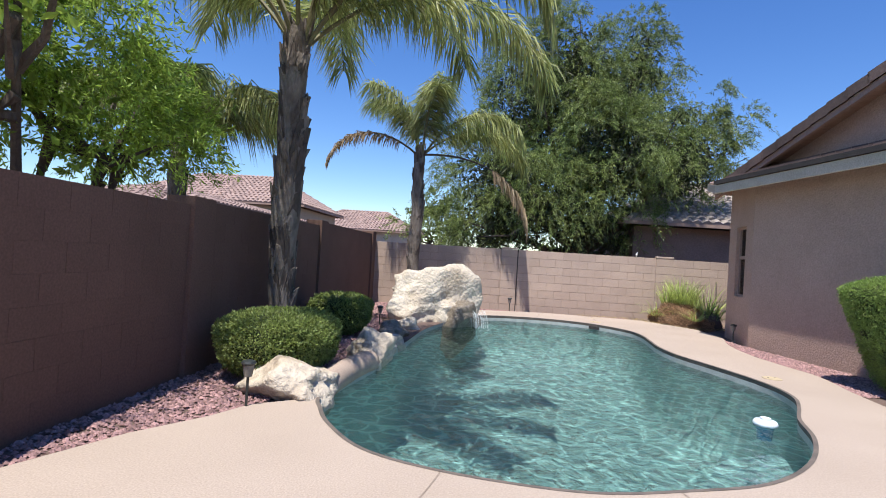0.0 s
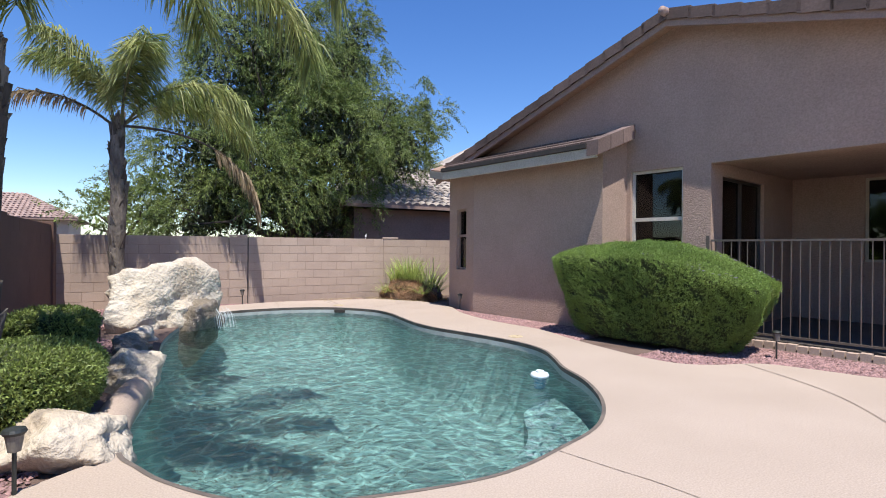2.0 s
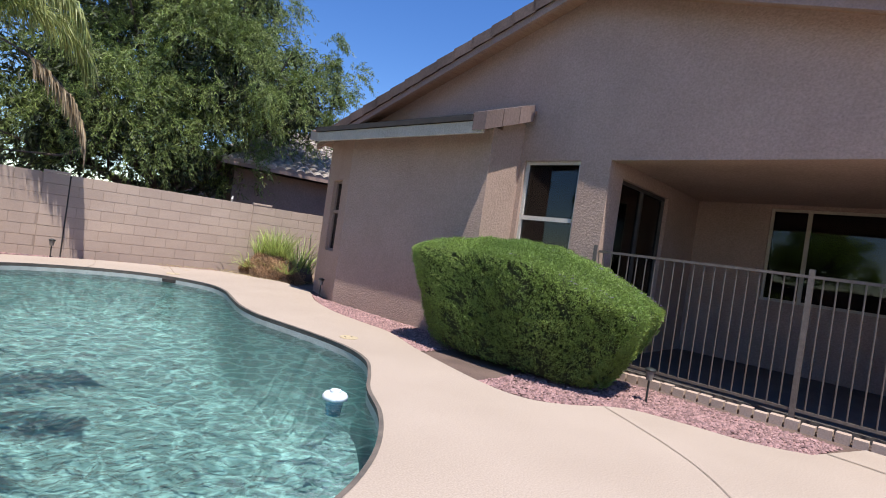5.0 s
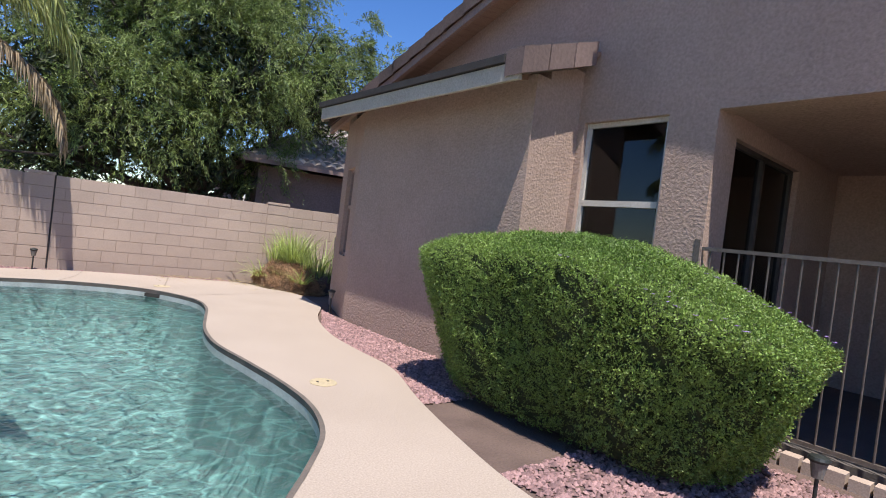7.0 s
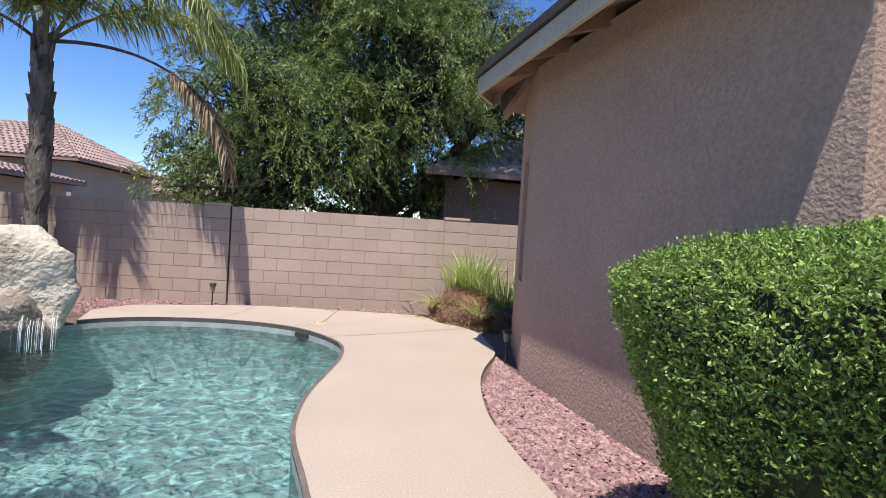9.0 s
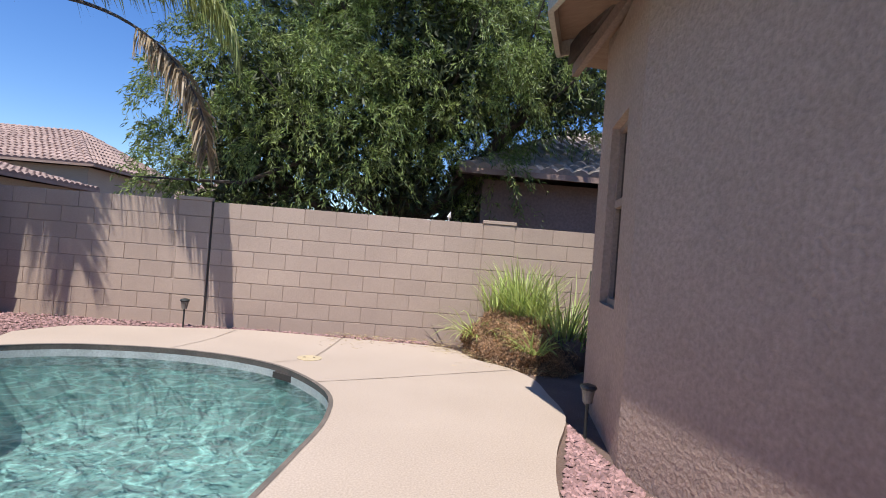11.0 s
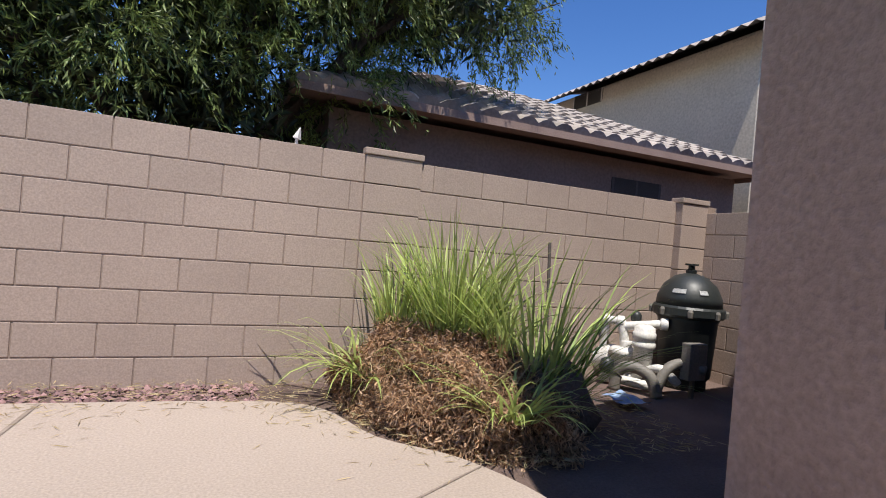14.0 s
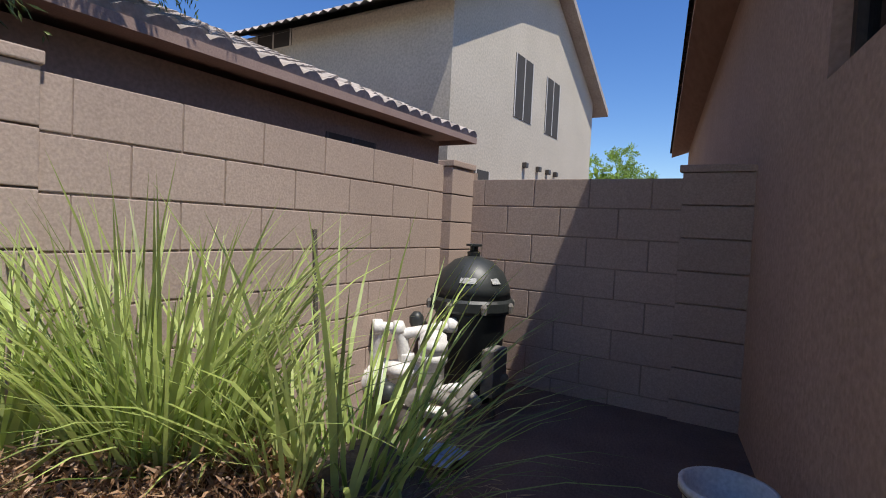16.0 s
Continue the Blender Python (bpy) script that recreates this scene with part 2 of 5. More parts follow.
# ---- building helpers ----


def mesh_of(name, bm, mat, smooth=False):
    me = bpy.data.meshes.new(name)
    bm.to_mesh(me)
    bm.free()
    me.materials.append(mat)
    if smooth:
        me.polygons.foreach_set("use_smooth", [True] * len(me.polygons))
    return me


def part(name, bm, mat, parent=None, label="", smooth=False):
    ob = new(name, mesh_of(name, bm, mat, smooth))
    if parent:
        ob.parent = parent
    return tagged(ob, label)


def structure(name, bm, mat, label, category, smooth=False):
    return tagged(part(name, bm, mat, None, "", smooth), label, category, "", "structure")


def thing(name, label, category, at=(0, 0, 0), group="", kind=""):
    ob = new(name)
    ob.location = at
    return tagged(ob, label, category, group, kind)


def raw(name, verts, faces, mat, parent=None, label="", smooth=False):
    me = bpy.data.meshes.new(name)
    me.from_pydata([tuple(v) for v in verts], [], faces)
    me.materials.append(mat)
    if smooth:
        me.polygons.foreach_set("use_smooth", [True] * len(me.polygons))
    ob = new(name, me)
    if parent:
        ob.parent = parent
    return tagged(ob, label)


def box(bm, lo, hi, m=None, bevel=0.0):
    lo, hi = Vector(lo), Vector(hi)
    mid, size = (lo + hi) / 2, hi - lo
    made = bmesh.ops.create_cube(bm, size=1, matrix=(m or Matrix()) @ Matrix.Translation(mid) @ Matrix.Diagonal((*size, 1)))["verts"]
    if bevel:
        edges = {e for v in made for e in v.link_edges}
        bmesh.ops.bevel(bm, geom=list(edges), offset=bevel, segments=2, affect="EDGES", profile=0.6)
    return bm


def cube(lo, hi, m=None, bevel=0.0):
    return box(bmesh.new(), lo, hi, m, bevel)


def lathe(profile, n=24, m=None, bm=None):
    """Surface of revolution round z from (radius, height) pairs."""
    bm = bm or bmesh.new()
    rings = []
    for r, z in profile:
        rings.append([bm.verts.new((m or Matrix()) @ Vector((max(r, 1e-4) * math.cos(2 * math.pi * k / n), max(r, 1e-4) * math.sin(2 * math.pi * k / n), z))) for k in range(n)])
    for a, b in zip(rings, rings[1:]):
        for k in range(n):
            bm.faces.new((a[k], a[(k + 1) % n], b[(k + 1) % n], b[k]))
    bm.faces.new(rings[0][::-1])
    bm.faces.new(rings[-1])
    return bm


def tube(points, radius, n=8, bm=None):
    """A round tube along points; radius a number or one a point."""
    bm = bm or bmesh.new()
    points = [Vector(p) for p in points]
    radii = radius if isinstance(radius, (list, tuple)) else [radius] * len(points)
    rings = []
    for i, p in enumerate(points):
        d = (points[min(i + 1, len(points) - 1)] - points[max(i - 1, 0)]).normalized()
        side = d.cross((0, 0, 1)) if abs(d.z) < 0.95 else d.cross((1, 0, 0))
        side.normalize()
        up = side.cross(d)
        rings.append([bm.verts.new(p + radii[i] * (math.cos(2 * math.pi * k / n) * side + math.sin(2 * math.pi * k / n) * up)) for k in range(n)])
    for a, b in zip(rings, rings[1:]):
        for k in range(n):
            bm.faces.new((a[k], a[(k + 1) % n], b[(k + 1) % n], b[k]))
    bm.faces.new(rings[0][::-1])
    bm.faces.new(rings[-1])
    bmesh.ops.recalc_face_normals(bm, faces=bm.faces)
    return bm


def spline(points, per=8, closed=False):
    """Catmull-Rom curve through points."""
    pts = [Vector(p) for p in points]
    n, out = len(pts), []
    for i in range(n if closed else n - 1):
        a, b, c, d = (pts[(i + k) % n] if closed else pts[min(max(i + k, 0), n - 1)] for k in (-1, 0, 1, 2))
        for s in range(per):
            t = s / per
            out.append(0.5 * ((2 * b) + (c - a) * t + (2 * a - 5 * b + 4 * c - d) * t * t + (3 * b - a - 3 * c + d) * t ** 3))
    if not closed:
        out.append(pts[-1])
    return out


def plate(loops, z, thick=0.0):
    """Flat sheet bounded by the first loop, with the others as holes; thick gives it sides downwards."""
    bm = bmesh.new()
    flat = [[Vector((p[0], p[1], 0)) for p in loop] for loop in loops]
    verts = [bm.verts.new((p.x, p.y, z)) for loop in flat for p in loop]
    for tri in geometry.tessellate_polygon(flat):
        try:
            bm.faces.new([verts[i] for i in tri])
        except ValueError:
            pass
    bmesh.ops.recalc_face_normals(bm, faces=bm.faces)
    for f in bm.faces:
        if f.normal.z < 0:
            f.normal_flip()
    if thick:
        start = 0
        for loop in flat:
            k = len(loop)
            low = [bm.verts.new((p.x, p.y, z - thick)) for p in loop]
            for i in range(k):
                j = (i + 1) % k
                bm.faces.new((verts[start + i], verts[start + j], low[j], low[i]))
            start += k
    return bm


def leaves(name, centres, normals, length, width, mat, parent, tips=0.0, seed=0, label="", spin=1.0, curl=0.25):
    """Many two-triangle blades, one at each centre, leaning along its direction with random turns."""
    rs = np.random.RandomState(seed)
    c, d = np.asarray(centres, float), np.asarray(normals, float)
    k = len(c)
    d = d + rs.normal(0, spin, (k, 3)) * 0.5
    d[:, 2] -= tips
    d /= np.linalg.norm(d, axis=1)[:, None] + 1e-9
    r = rs.normal(0, 1, (k, 3))
    w = np.cross(d, r)
    w /= np.linalg.norm(w, axis=1)[:, None] + 1e-9
    up = np.cross(w, d)
    ln = length * rs.uniform(0.6, 1.3, (k, 1))
    wd = width * rs.uniform(0.7, 1.2, (k, 1))
    a, e = c, c + d * ln
    mid = c + d * ln * 0.5 + up * ln * curl * 0.3
    verts = np.stack([a, mid + w * wd * 0.5, e, mid - w * wd * 0.5], 1).reshape(-1, 3)
    faces = np.arange(4 * k).reshape(-1, 4)
    me = bpy.data.meshes.new(name)
    me.from_pydata(verts.tolist(), [], faces.tolist())
    me.materials.append(mat)
    ob = new(name, me)
    if parent:
        ob.parent = parent
    return tagged(ob, label)

# ---- plan ----
NORTH, WEST, CROSS = 13.7, -1.18, 9.38
B, C = 0.4064, 0.2032
POOL = [(0.3, 4.3), (0.4, 4.0), (0.55, 3.68), (0.85, 3.28), (1.22, 3.06), (1.75, 2.92), (2.3, 2.88), (2.85, 3.02), (3.42, 3.24), (3.92, 3.68), (4.3, 4.26),
        (4.52, 4.83), (4.76, 5.25), (4.98, 5.7), (5.05, 6.2), (4.98, 6.75), (4.82, 7.4), (4.64, 8.1), (4.61, 8.8), (4.69, 9.5), (4.76, 10.2),
        (4.66, 10.85), (4.2, 11.5), (3.7, 11.82), (3.1, 11.98), (2.5, 11.98), (1.95, 11.85), (1.5, 11.5), (1.1, 10.8), (0.85, 9.9), (0.68, 9.0), (0.6, 8.0),
        (0.52, 7.0), (0.5, 6.2), (0.4, 5.5), (0.3, 4.9)]
RIM = [p.to_2d() for p in spline([(*p, 0) for p in POOL], 5, True)]
TH = radians(10)
U, S = Vector((math.cos(TH), math.sin(TH), 0)), Vector((math.sin(TH), -math.cos(TH), 0))
HC = Vector((6.52, 9.86, 0))


def at(u, s, z=0.0):
    """A point of the house: u metres behind the pool-side wall, s metres southwards from its corner."""
    p = HC + u * U + s * S
    return Vector((p.x, p.y, z))


def hbox(bm, u0, u1, s0, s1, z0, z1):
    """A box in the house's own directions."""
    low = [bm.verts.new(at(u, s, z0)) for u, s in ((u0, s0), (u1, s0), (u1, s1), (u0, s1))]
    top = [bm.verts.new(at(u, s, z1)) for u, s in ((u0, s0), (u1, s0), (u1, s1), (u0, s1))]
    fs = [bm.faces.new(low), bm.faces.new(top)]
    for i in range(4):
        j = (i + 1) % 4
        fs.append(bm.faces.new((low[i], low[j], top[j], top[i])))
    bmesh.ops.recalc_face_normals(bm, faces=fs)
    return bm


def prism(bm, ring, z0, z1):
    """Upright prism on a ring of (x, y) points; z1 a number, or one a point."""
    zs = z1 if isinstance(z1, (list, tuple)) else [z1] * len(ring)
    low = [bm.verts.new((p[0], p[1], z0)) for p in ring]
    top = [bm.verts.new((p[0], p[1], z)) for p, z in zip(ring, zs)]
    fs = [bm.faces.new(low[::-1]), bm.faces.new(top)]
    for i in range(len(ring)):
        j = (i + 1) % len(ring)
        fs.append(bm.faces.new((low[i], low[j], top[j], top[i])))
    bmesh.ops.recalc_face_normals(bm, faces=fs)
    return bm


# ---- ground, deck, pool ----
big = [(-250, -200), (250, -200), (250, 300), (-250, 300)]
structure("ground", plate([big, RIM[::-1]], -0.05), DIRT, "reddish brown desert ground under the gravel beds", "ground")
edge = [p for p in RIM]
i0 = min(range(len(edge)), key=lambda i: (edge[i] - Vector((0.3, 4.3))).length)
i1 = min(range(len(edge)), key=lambda i: (edge[i] - Vector((1.5, 11.5))).length)
east = edge[i0:i1 + 1]
north_side = [(1.25, 12.3), (1.55, 12.9), (2.35, 13.15), (3.23, 13.36), (4.28, 13.28), (5.4, 13.18), (5.79, 13.0), (5.98, 12.52), (6.28, 12.2), (6.46, 11.75), (6.47, 11.2), (6.45, 10.6),
              (6.2, 9.9), (6.05, 9.3), (5.97, 8.5), (6.02, 7.8), (6.09, 7.1), (5.92, 6.24), (5.82, 5.5), (5.77, 4.8), (5.85, 4.35), (6.15, 4.1), (6.7, 3.88), (6.93, 3.4), (7.08, 2.95), (7.38, 2.6)]
deck_ring = ([tuple(p) for p in east] + [tuple(p.to_2d()) for p in spline([(*p, 0) for p in north_side], 4)]
             + [(8.2, 2.45), (9.3, -8), (WEST + 0.02, -8), (WEST + 0.02, 1.9), (-0.88, 2.5), (-0.6, 3.15), (-0.3, 3.6), (-0.15, 3.95)])
deck = structure("pool_deck", plate([deck_ring], 0.0, 0.055), DECK, "sandy beige textured concrete deck round the pool", "deck")

# recessed control joints: narrow strips let into the deck


def joint(points, width=0.009):
    bm = bmesh.new()
    pts = spline([(*p, 0) for p in points], 6)
    row = []
    for i, p in enumerate(pts):
        d = (pts[min(i + 1, len(pts) - 1)] - pts[max(i - 1, 0)]).normalized()
        s = Vector((-d.y, d.x, 0)) * width / 2 * random.uniform(0.7, 1.2)
        row.append([bm.verts.new((p + k * s).to_2d().to_3d() + Vector((0, 0, 0.004))) for k in (-1, 1)])
    for a, b in zip(row, row[1:]):
        bm.faces.new((a[0], b[0], b[1], a[1]))
    bmesh.ops.recalc_face_normals(bm, faces=bm.faces)
    return part("joint", bm, JOINT, deck)


# pool shell
shell = bmesh.new()


def depth_at(p):
    far = min(1.0, max(0.0, (p.y - 3.2) / 2.5))
    back = min(1.0, max(0.0, (12.0 - p.y) / 3.0))
    return 0.45 + 0.75 * far * (0.45 + 0.55 * back)


rings = []
levels = ((1.0, 0.0), (1.0, 0.35), (0.985, 0.75), (0.94, 0.95), (0.85, 1.0), (0.6, 1.0), (0.3, 1.0))
for f, k in levels:
    ring = []
    for p in RIM:
        axis = Vector((2.7 + 0.25 * math.sin(p.y), min(max(p.y, 4.6), 10.2)))
        q = axis + (p - axis) * f
        d = 0.0 if k == 0 else 0.06 + (depth_at(q) - 0.06) * k
        ring.append(shell.verts.new((q.x, q.y, -0.055 - d)))
    rings.append(ring)
n = len(RIM)
for a, b in zip(rings, rings[1:]):
    for i in range(n):
        shell.faces.new((a[i], a[(i + 1) % n], b[(i + 1) % n], b[i]))
last = rings[-1]
geo = [Vector((v.co.x, v.co.y, 0)) for v in last]
for tri in geometry.tessellate_polygon([geo]):
    try:
        shell.faces.new([last[i] for i in tri])
    except ValueError:
        pass
pool = structure("swimming_pool", shell, PLASTER, "freeform swimming pool with grey-green pebble plaster", "swimming pool", True)


def band(z0, z1, out0, out1, lo=0, hi=None):
    """A strip along the pool's rim, between two heights and two offsets outwards."""
    bm = bmesh.new()
    ring = RIM if hi is None else RIM[lo:hi]
    k = len(ring)
    rows = []
    for i in range(k):
        j = (i + lo) % len(RIM)
        d = (RIM[(j + 1) % len(RIM)] - RIM[j - 1]).normalized()
        o = Vector((d.y, -d.x))
        rows.append([bm.verts.new((ring[i].x + o.x * q, ring[i].y + o.y * q, z)) for q, z in ((out0, z0), (out1, z1))])
    for i in range(k if hi is None else k - 1):
        a, b = rows[i], rows[(i + 1) % k]
        bm.faces.new((a[0], b[0], b[1], a[1]))
    bmesh.ops.recalc_face_normals(bm, faces=bm.faces)
    return bm


part("coping_shade", band(0.002, -0.05, -0.012, -0.004, i0, i1 + 1), COPING_SHADE, pool, "rounded edge of the deck, its shade put into the colour")
part("coping_nose", band(0.003, 0.002, 0.02, -0.013, i0, i1 + 1), COPING_SHADE, pool)
part("waterline", band(-0.05, -0.2, -0.004, -0.004), TILE_LINE, pool, "pale grey waterline band")
WATER_Z = -0.115
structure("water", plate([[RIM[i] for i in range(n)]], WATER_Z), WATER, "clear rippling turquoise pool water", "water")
# bench in the shallow corner
bench = bmesh.new()
prism(bench, [p.to_2d() for p in spline([(3.35, 3.98, 0), (3.75, 4.55, 0), (4.1, 4.72, 0), (4.36, 4.8, 0), (4.2, 4.3, 0), (3.9, 3.78, 0), (3.5, 3.4, 0), (3.0, 3.1, 0), (2.55, 3.2, 0), (2.9, 3.6, 0)], 4, True)], -1.2, -0.33)
part("step", bench, PLASTER, pool, "pale step under the water")
sk = cube((-0.16, -0.014, -0.105), (0.16, 0.03, -0.05), pose(4.2, 11.49, 0, 0, 0, -36))
part("skimmer", sk, DARK_WOOD, pool, "dark skimmer opening")

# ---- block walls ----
BLK_W = mesh_of("shaded_block", cube((-B / 2 + 0.0015, -0.0165, -C / 2 + 0.0015), (B / 2 - 0.0015, 0.0165, C / 2 - 0.0015), None, 0.001), SHADED_BLOCK)
BLK = mesh_of("block", cube((-B / 2 + 0.004, -0.02, -C / 2 + 0.004), (B / 2 - 0.004, 0.02, C / 2 - 0.004), None, 0.004), BLOCK)


def lay(wall, start, way, length, top, first, courses=8, skip=(), piece=None):
    """Courses of blocks on the wall's face; way: the running direction, the face looking to its right."""
    way = Vector(way).normalized()
    turn = math.degrees(math.atan2(way.y, way.x))
    for c in range(courses):
        x = first + (0 if c % 2 == 0 else B / 2) - 2 * B
        while x < length:
            lo, hi = max(x, 0), min(x + B, length)
            mid_x = (lo + hi) / 2
            if hi - lo > 0.05 and not any(a < mid_x < b for a, b in skip):
                ob = new("block", piece or BLK)
                ob.parent = wall
                p = Vector(start) + way * mid_x
                ob.matrix_local = pose(p.x, p.y, top - (c + 0.5) * C, random.uniform(-0.25, 0.25), 0, turn + random.uniform(-0.15, 0.15)) @ Matrix.Diagonal(((hi - lo) / B, 1, 1, 1))
            x += B


def cap_blocks(wall, x0, x1, y0, y1, top, courses=8):
    for c in range(courses):
        bm = cube((x0, y0, top - (c + 1) * C + 0.004), (x1, y1, top - c * C - 0.004), None, 0.004)
        part("block", bm, BLOCK, wall)
    part("cap", cube((x0 - 0.01, y0 - 0.01, top), (x1 + 0.01, y1 + 0.02, top + 0.045), None, 0.006), BLOCK, wall)


wall_n = structure("wall_north", cube((WEST - 0.2, NORTH - 0.014, -0.3), (CROSS + 0.2, NORTH + 0.19, 1.54)), MORTAR, "tan concrete block garden wall in full sun", "block wall")
wall_w = structure("wall_west", cube((WEST - 0.2, -10, -0.3), (WEST + 0.014, 4.9, 1.596)), SHADED_BLOCK, "reddish brown block garden wall, its shade put into the colour", "block wall")
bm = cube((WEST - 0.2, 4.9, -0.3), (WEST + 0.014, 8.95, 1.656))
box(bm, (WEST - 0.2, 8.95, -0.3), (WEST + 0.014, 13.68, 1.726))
part("upper_panel", bm, SHADED_BLOCK, wall_w)
wall_c = structure("wall_east", cube((CROSS - 0.014, 10.5, -0.3), (CROSS + 0.19, NORTH - 0.016, 1.466)), MORTAR, "tan concrete block return wall beside the house", "block wall")

# ---- house ----
RIDGE = 4.1
house = thing("house", "single-storey pinkish tan stucco house with brown tile roof", "house", tuple(HC))


def hpart(name, bm, mat, label="", parent=None, smooth=False):
    ob = part(name, bm, mat, parent or house, label, smooth)
    if not parent:
        ob.matrix_local = Matrix.Translation(-HC)
    return ob


def roof_z(s):
    return 5.05 - (0.345 if s < RIDGE else 0.283) * abs(s - RIDGE)


hpart("bay_wall", hbox(bmesh.new(), 0, 0.22, 0.05, 3.2, -0.1, 2.98), STUCCO)
hpart("bay_wall", hbox(bmesh.new(), 0.2, 0.76, 2.98, 3.2, -0.1, 3.2), STUCCO)
hpart("gable_wall", hbox(bmesh.new(), 0.72, 0.97, 2.9, 3.28, -0.1, 3.2), STUCCO)
hpart("gable_wall", hbox(bmesh.new(), 0.72, 0.97, 4.2, 4.64, -0.1, 3.2), STUCCO)
hpart("gable_wall", hbox(bmesh.new(), 0.72, 0.97, 3.28, 4.2, -0.1, 0.95), STUCCO)
hpart("gable_wall", hbox(bmesh.new(), 0.72, 0.97, 3.28, 4.2, 2.66, 3.2), STUCCO)
hpart("gable_wall", hbox(bmesh.new(), 0.72, 0.97, 4.64, 9.7, 2.66, 3.2), STUCCO)
hpart("gable_wall", hbox(bmesh.new(), 0.72, 0.97, 9.1, 9.7, -0.1, 2.66), STUCCO)
hpart("gable_wall", hbox(bmesh.new(), 0.72, 0.97, 9.7, 12.0, -0.1, 2.5), STUCCO)
bm = bmesh.new()
pts = [(-1.1, 3.2), (RIDGE, 4.97), (10.2, 3.25), (10.2, 3.2)]
front = [bm.verts.new(at(0.72, s, z)) for s, z in pts]
back = [bm.verts.new(at(0.97, s, z)) for s, z in pts]
bm.faces.new(front)
bm.faces.new(back[::-1])
for i in range(len(pts)):
    j = (i + 1) % len(pts)
    bm.faces.new((front[i], front[j], back[j], back[i]))
bmesh.ops.recalc_face_normals(bm, faces=bm.faces)
hpart("gable", bm, STUCCO)
# angled corner face with its window, and the side wall beyond
A0, A1 = at(0, 0.05), at(0.51, -1.33)
ad = (A1 - A0).normalized()
an = Vector((ad.y, -ad.x, 0))


def angled(bm, a, b, z0, z1, d0=0.0, d1=0.2):
    p, q = A0 + ad * a, A0 + ad * b
    return prism(bm, [(p + an * d0).to_2d(), (q + an * d0).to_2d(), (q + an * d1).to_2d(), (p + an * d1).to_2d()], z0, z1)


L = (A1 - A0).length
bm = bmesh.new()
angled(bm, 0, 0.42, -0.1, 2.98)
angled(bm, 0.42, 1.02, -0.1, 0.84)
angled(bm, 0.42, 1.02, 2.2, 2.98)
angled(bm, 1.02, L, -0.1, 2.98)
hpart("angled_wall", bm, STUCCO)
hpart("side_wall", hbox(bmesh.new(), 0.5, 12.8, -1.33, -1.11, -0.1, 1.66), STUCCO)
hpart("side_wall", hbox(bmesh.new(), 0.5, 1.0, -1.33, -1.11, 1.66, 3.15), STUCCO)
hpart("side_wall", hbox(bmesh.new(), 1.75, 12.8, -1.33, -1.11, 1.66, 3.15), STUCCO)
hpart("side_wall", hbox(bmesh.new(), 1.0, 1.75, -1.33, -1.11, 2.6, 3.15), STUCCO)
hpart("back_wall", hbox(bmesh.new(), 12.6, 12.8, -1.1, 14, -0.1, 3.2), STUCCO)
hpart("back_wall", hbox(bmesh.new(), 0.98, 12.8, 13.8, 14, -0.1, 3.2), STUCCO)


def window(name, corner, along, width, z0, z1, inward, bars=(), mat=WHITE_FRAME, mid_z=None, label="single-hung window with a pale frame and dark glass"):
    """A glazed opening: frame members, bars, panes and a room behind it, its dimness put into the colour."""
    w = thing(name, label, "window", tuple(corner), "", "structure")
    al, inn = Vector(along).normalized(), Vector(inward).normalized()

    def member(nm, a, b, lo, hi, d0, d1, mt, parent=w):
        bm = bmesh.new()
        p = [al * a + inn * d0, al * b + inn * d0, al * b + inn * d1, al * a + inn * d1]
        prism(bm, [q.to_2d() for q in p], lo, hi)
        return part(nm, bm, mt, parent)
    fr = 0.045
    member("frame_side", 0, fr, z0, z1, 0.06, 0.13, mat)
    member("frame_side", width - fr, width, z0, z1, 0.06, 0.13, mat)
    member("frame_head", fr, width - fr, z1 - fr, z1, 0.06, 0.13, mat)
    member("window_sill", fr, width - fr, z0, z0 + fr, 0.05, 0.13, mat)
    if mid_z:
        member("meeting_rail", fr, width - fr, mid_z - 0.03, mid_z + 0.03, 0.055, 0.125, mat)
    for bx in bars:
        member("mullion", bx - 0.03, bx + 0.03, z0 + fr, z1 - fr, 0.058, 0.128, mat)
    pane = member("pane", fr, width - fr, z0 + fr, z1 - fr, 0.092, 0.098, GLASS)
    pane.visible_shadow = False
    room = bmesh.new()
    p = [al * -0.1 + inn * 0.2, al * (width + 0.1) + inn * 0.2, al * (width + 0.1) + inn * 0.9, al * -0.1 + inn * 0.9]
    prism(room, [q.to_2d() for q in p], z0 - 0.2, z1 + 0.2)
    bmesh.ops.delete(room, geom=[f for f in room.faces if f.normal.dot(inn) < -0.9], context="FACES")
    part("room", room, ROOM_SHADE, w)
    return w


window("window_1", at(0.72, 3.28), S, 0.92, 0.95, 2.66, U, (), WHITE_FRAME, 1.83)
window("window_2", A0 + ad * 0.42, ad, 0.6, 0.84, 2.2, an, (), RAKE, 1.6, "single-hung window with a tan frame and dark glass")
window("window_3", at(1.0, -1.33), U, 0.75, 1.66, 2.6, S, (0.38,), BRONZE, None, "sliding window with a dark bronze frame")

# covered patio behind the fence
hpart("patio_wall", hbox(bmesh.new(), 4.3, 4.5, 4.3, 5.78, 0, 2.8), STUCCO)
hpart("patio_wall", hbox(bmesh.new(), 4.3, 4.5, 8.38, 12, 0, 2.8), STUCCO)
hpart("patio_wall", hbox(bmesh.new(), 4.3, 4.5, 5.78, 8.38, 0, 1.12), STUCCO)
hpart("patio_wall", hbox(bmesh.new(), 4.3, 4.5, 5.78, 8.38, 2.64, 2.8), STUCCO)
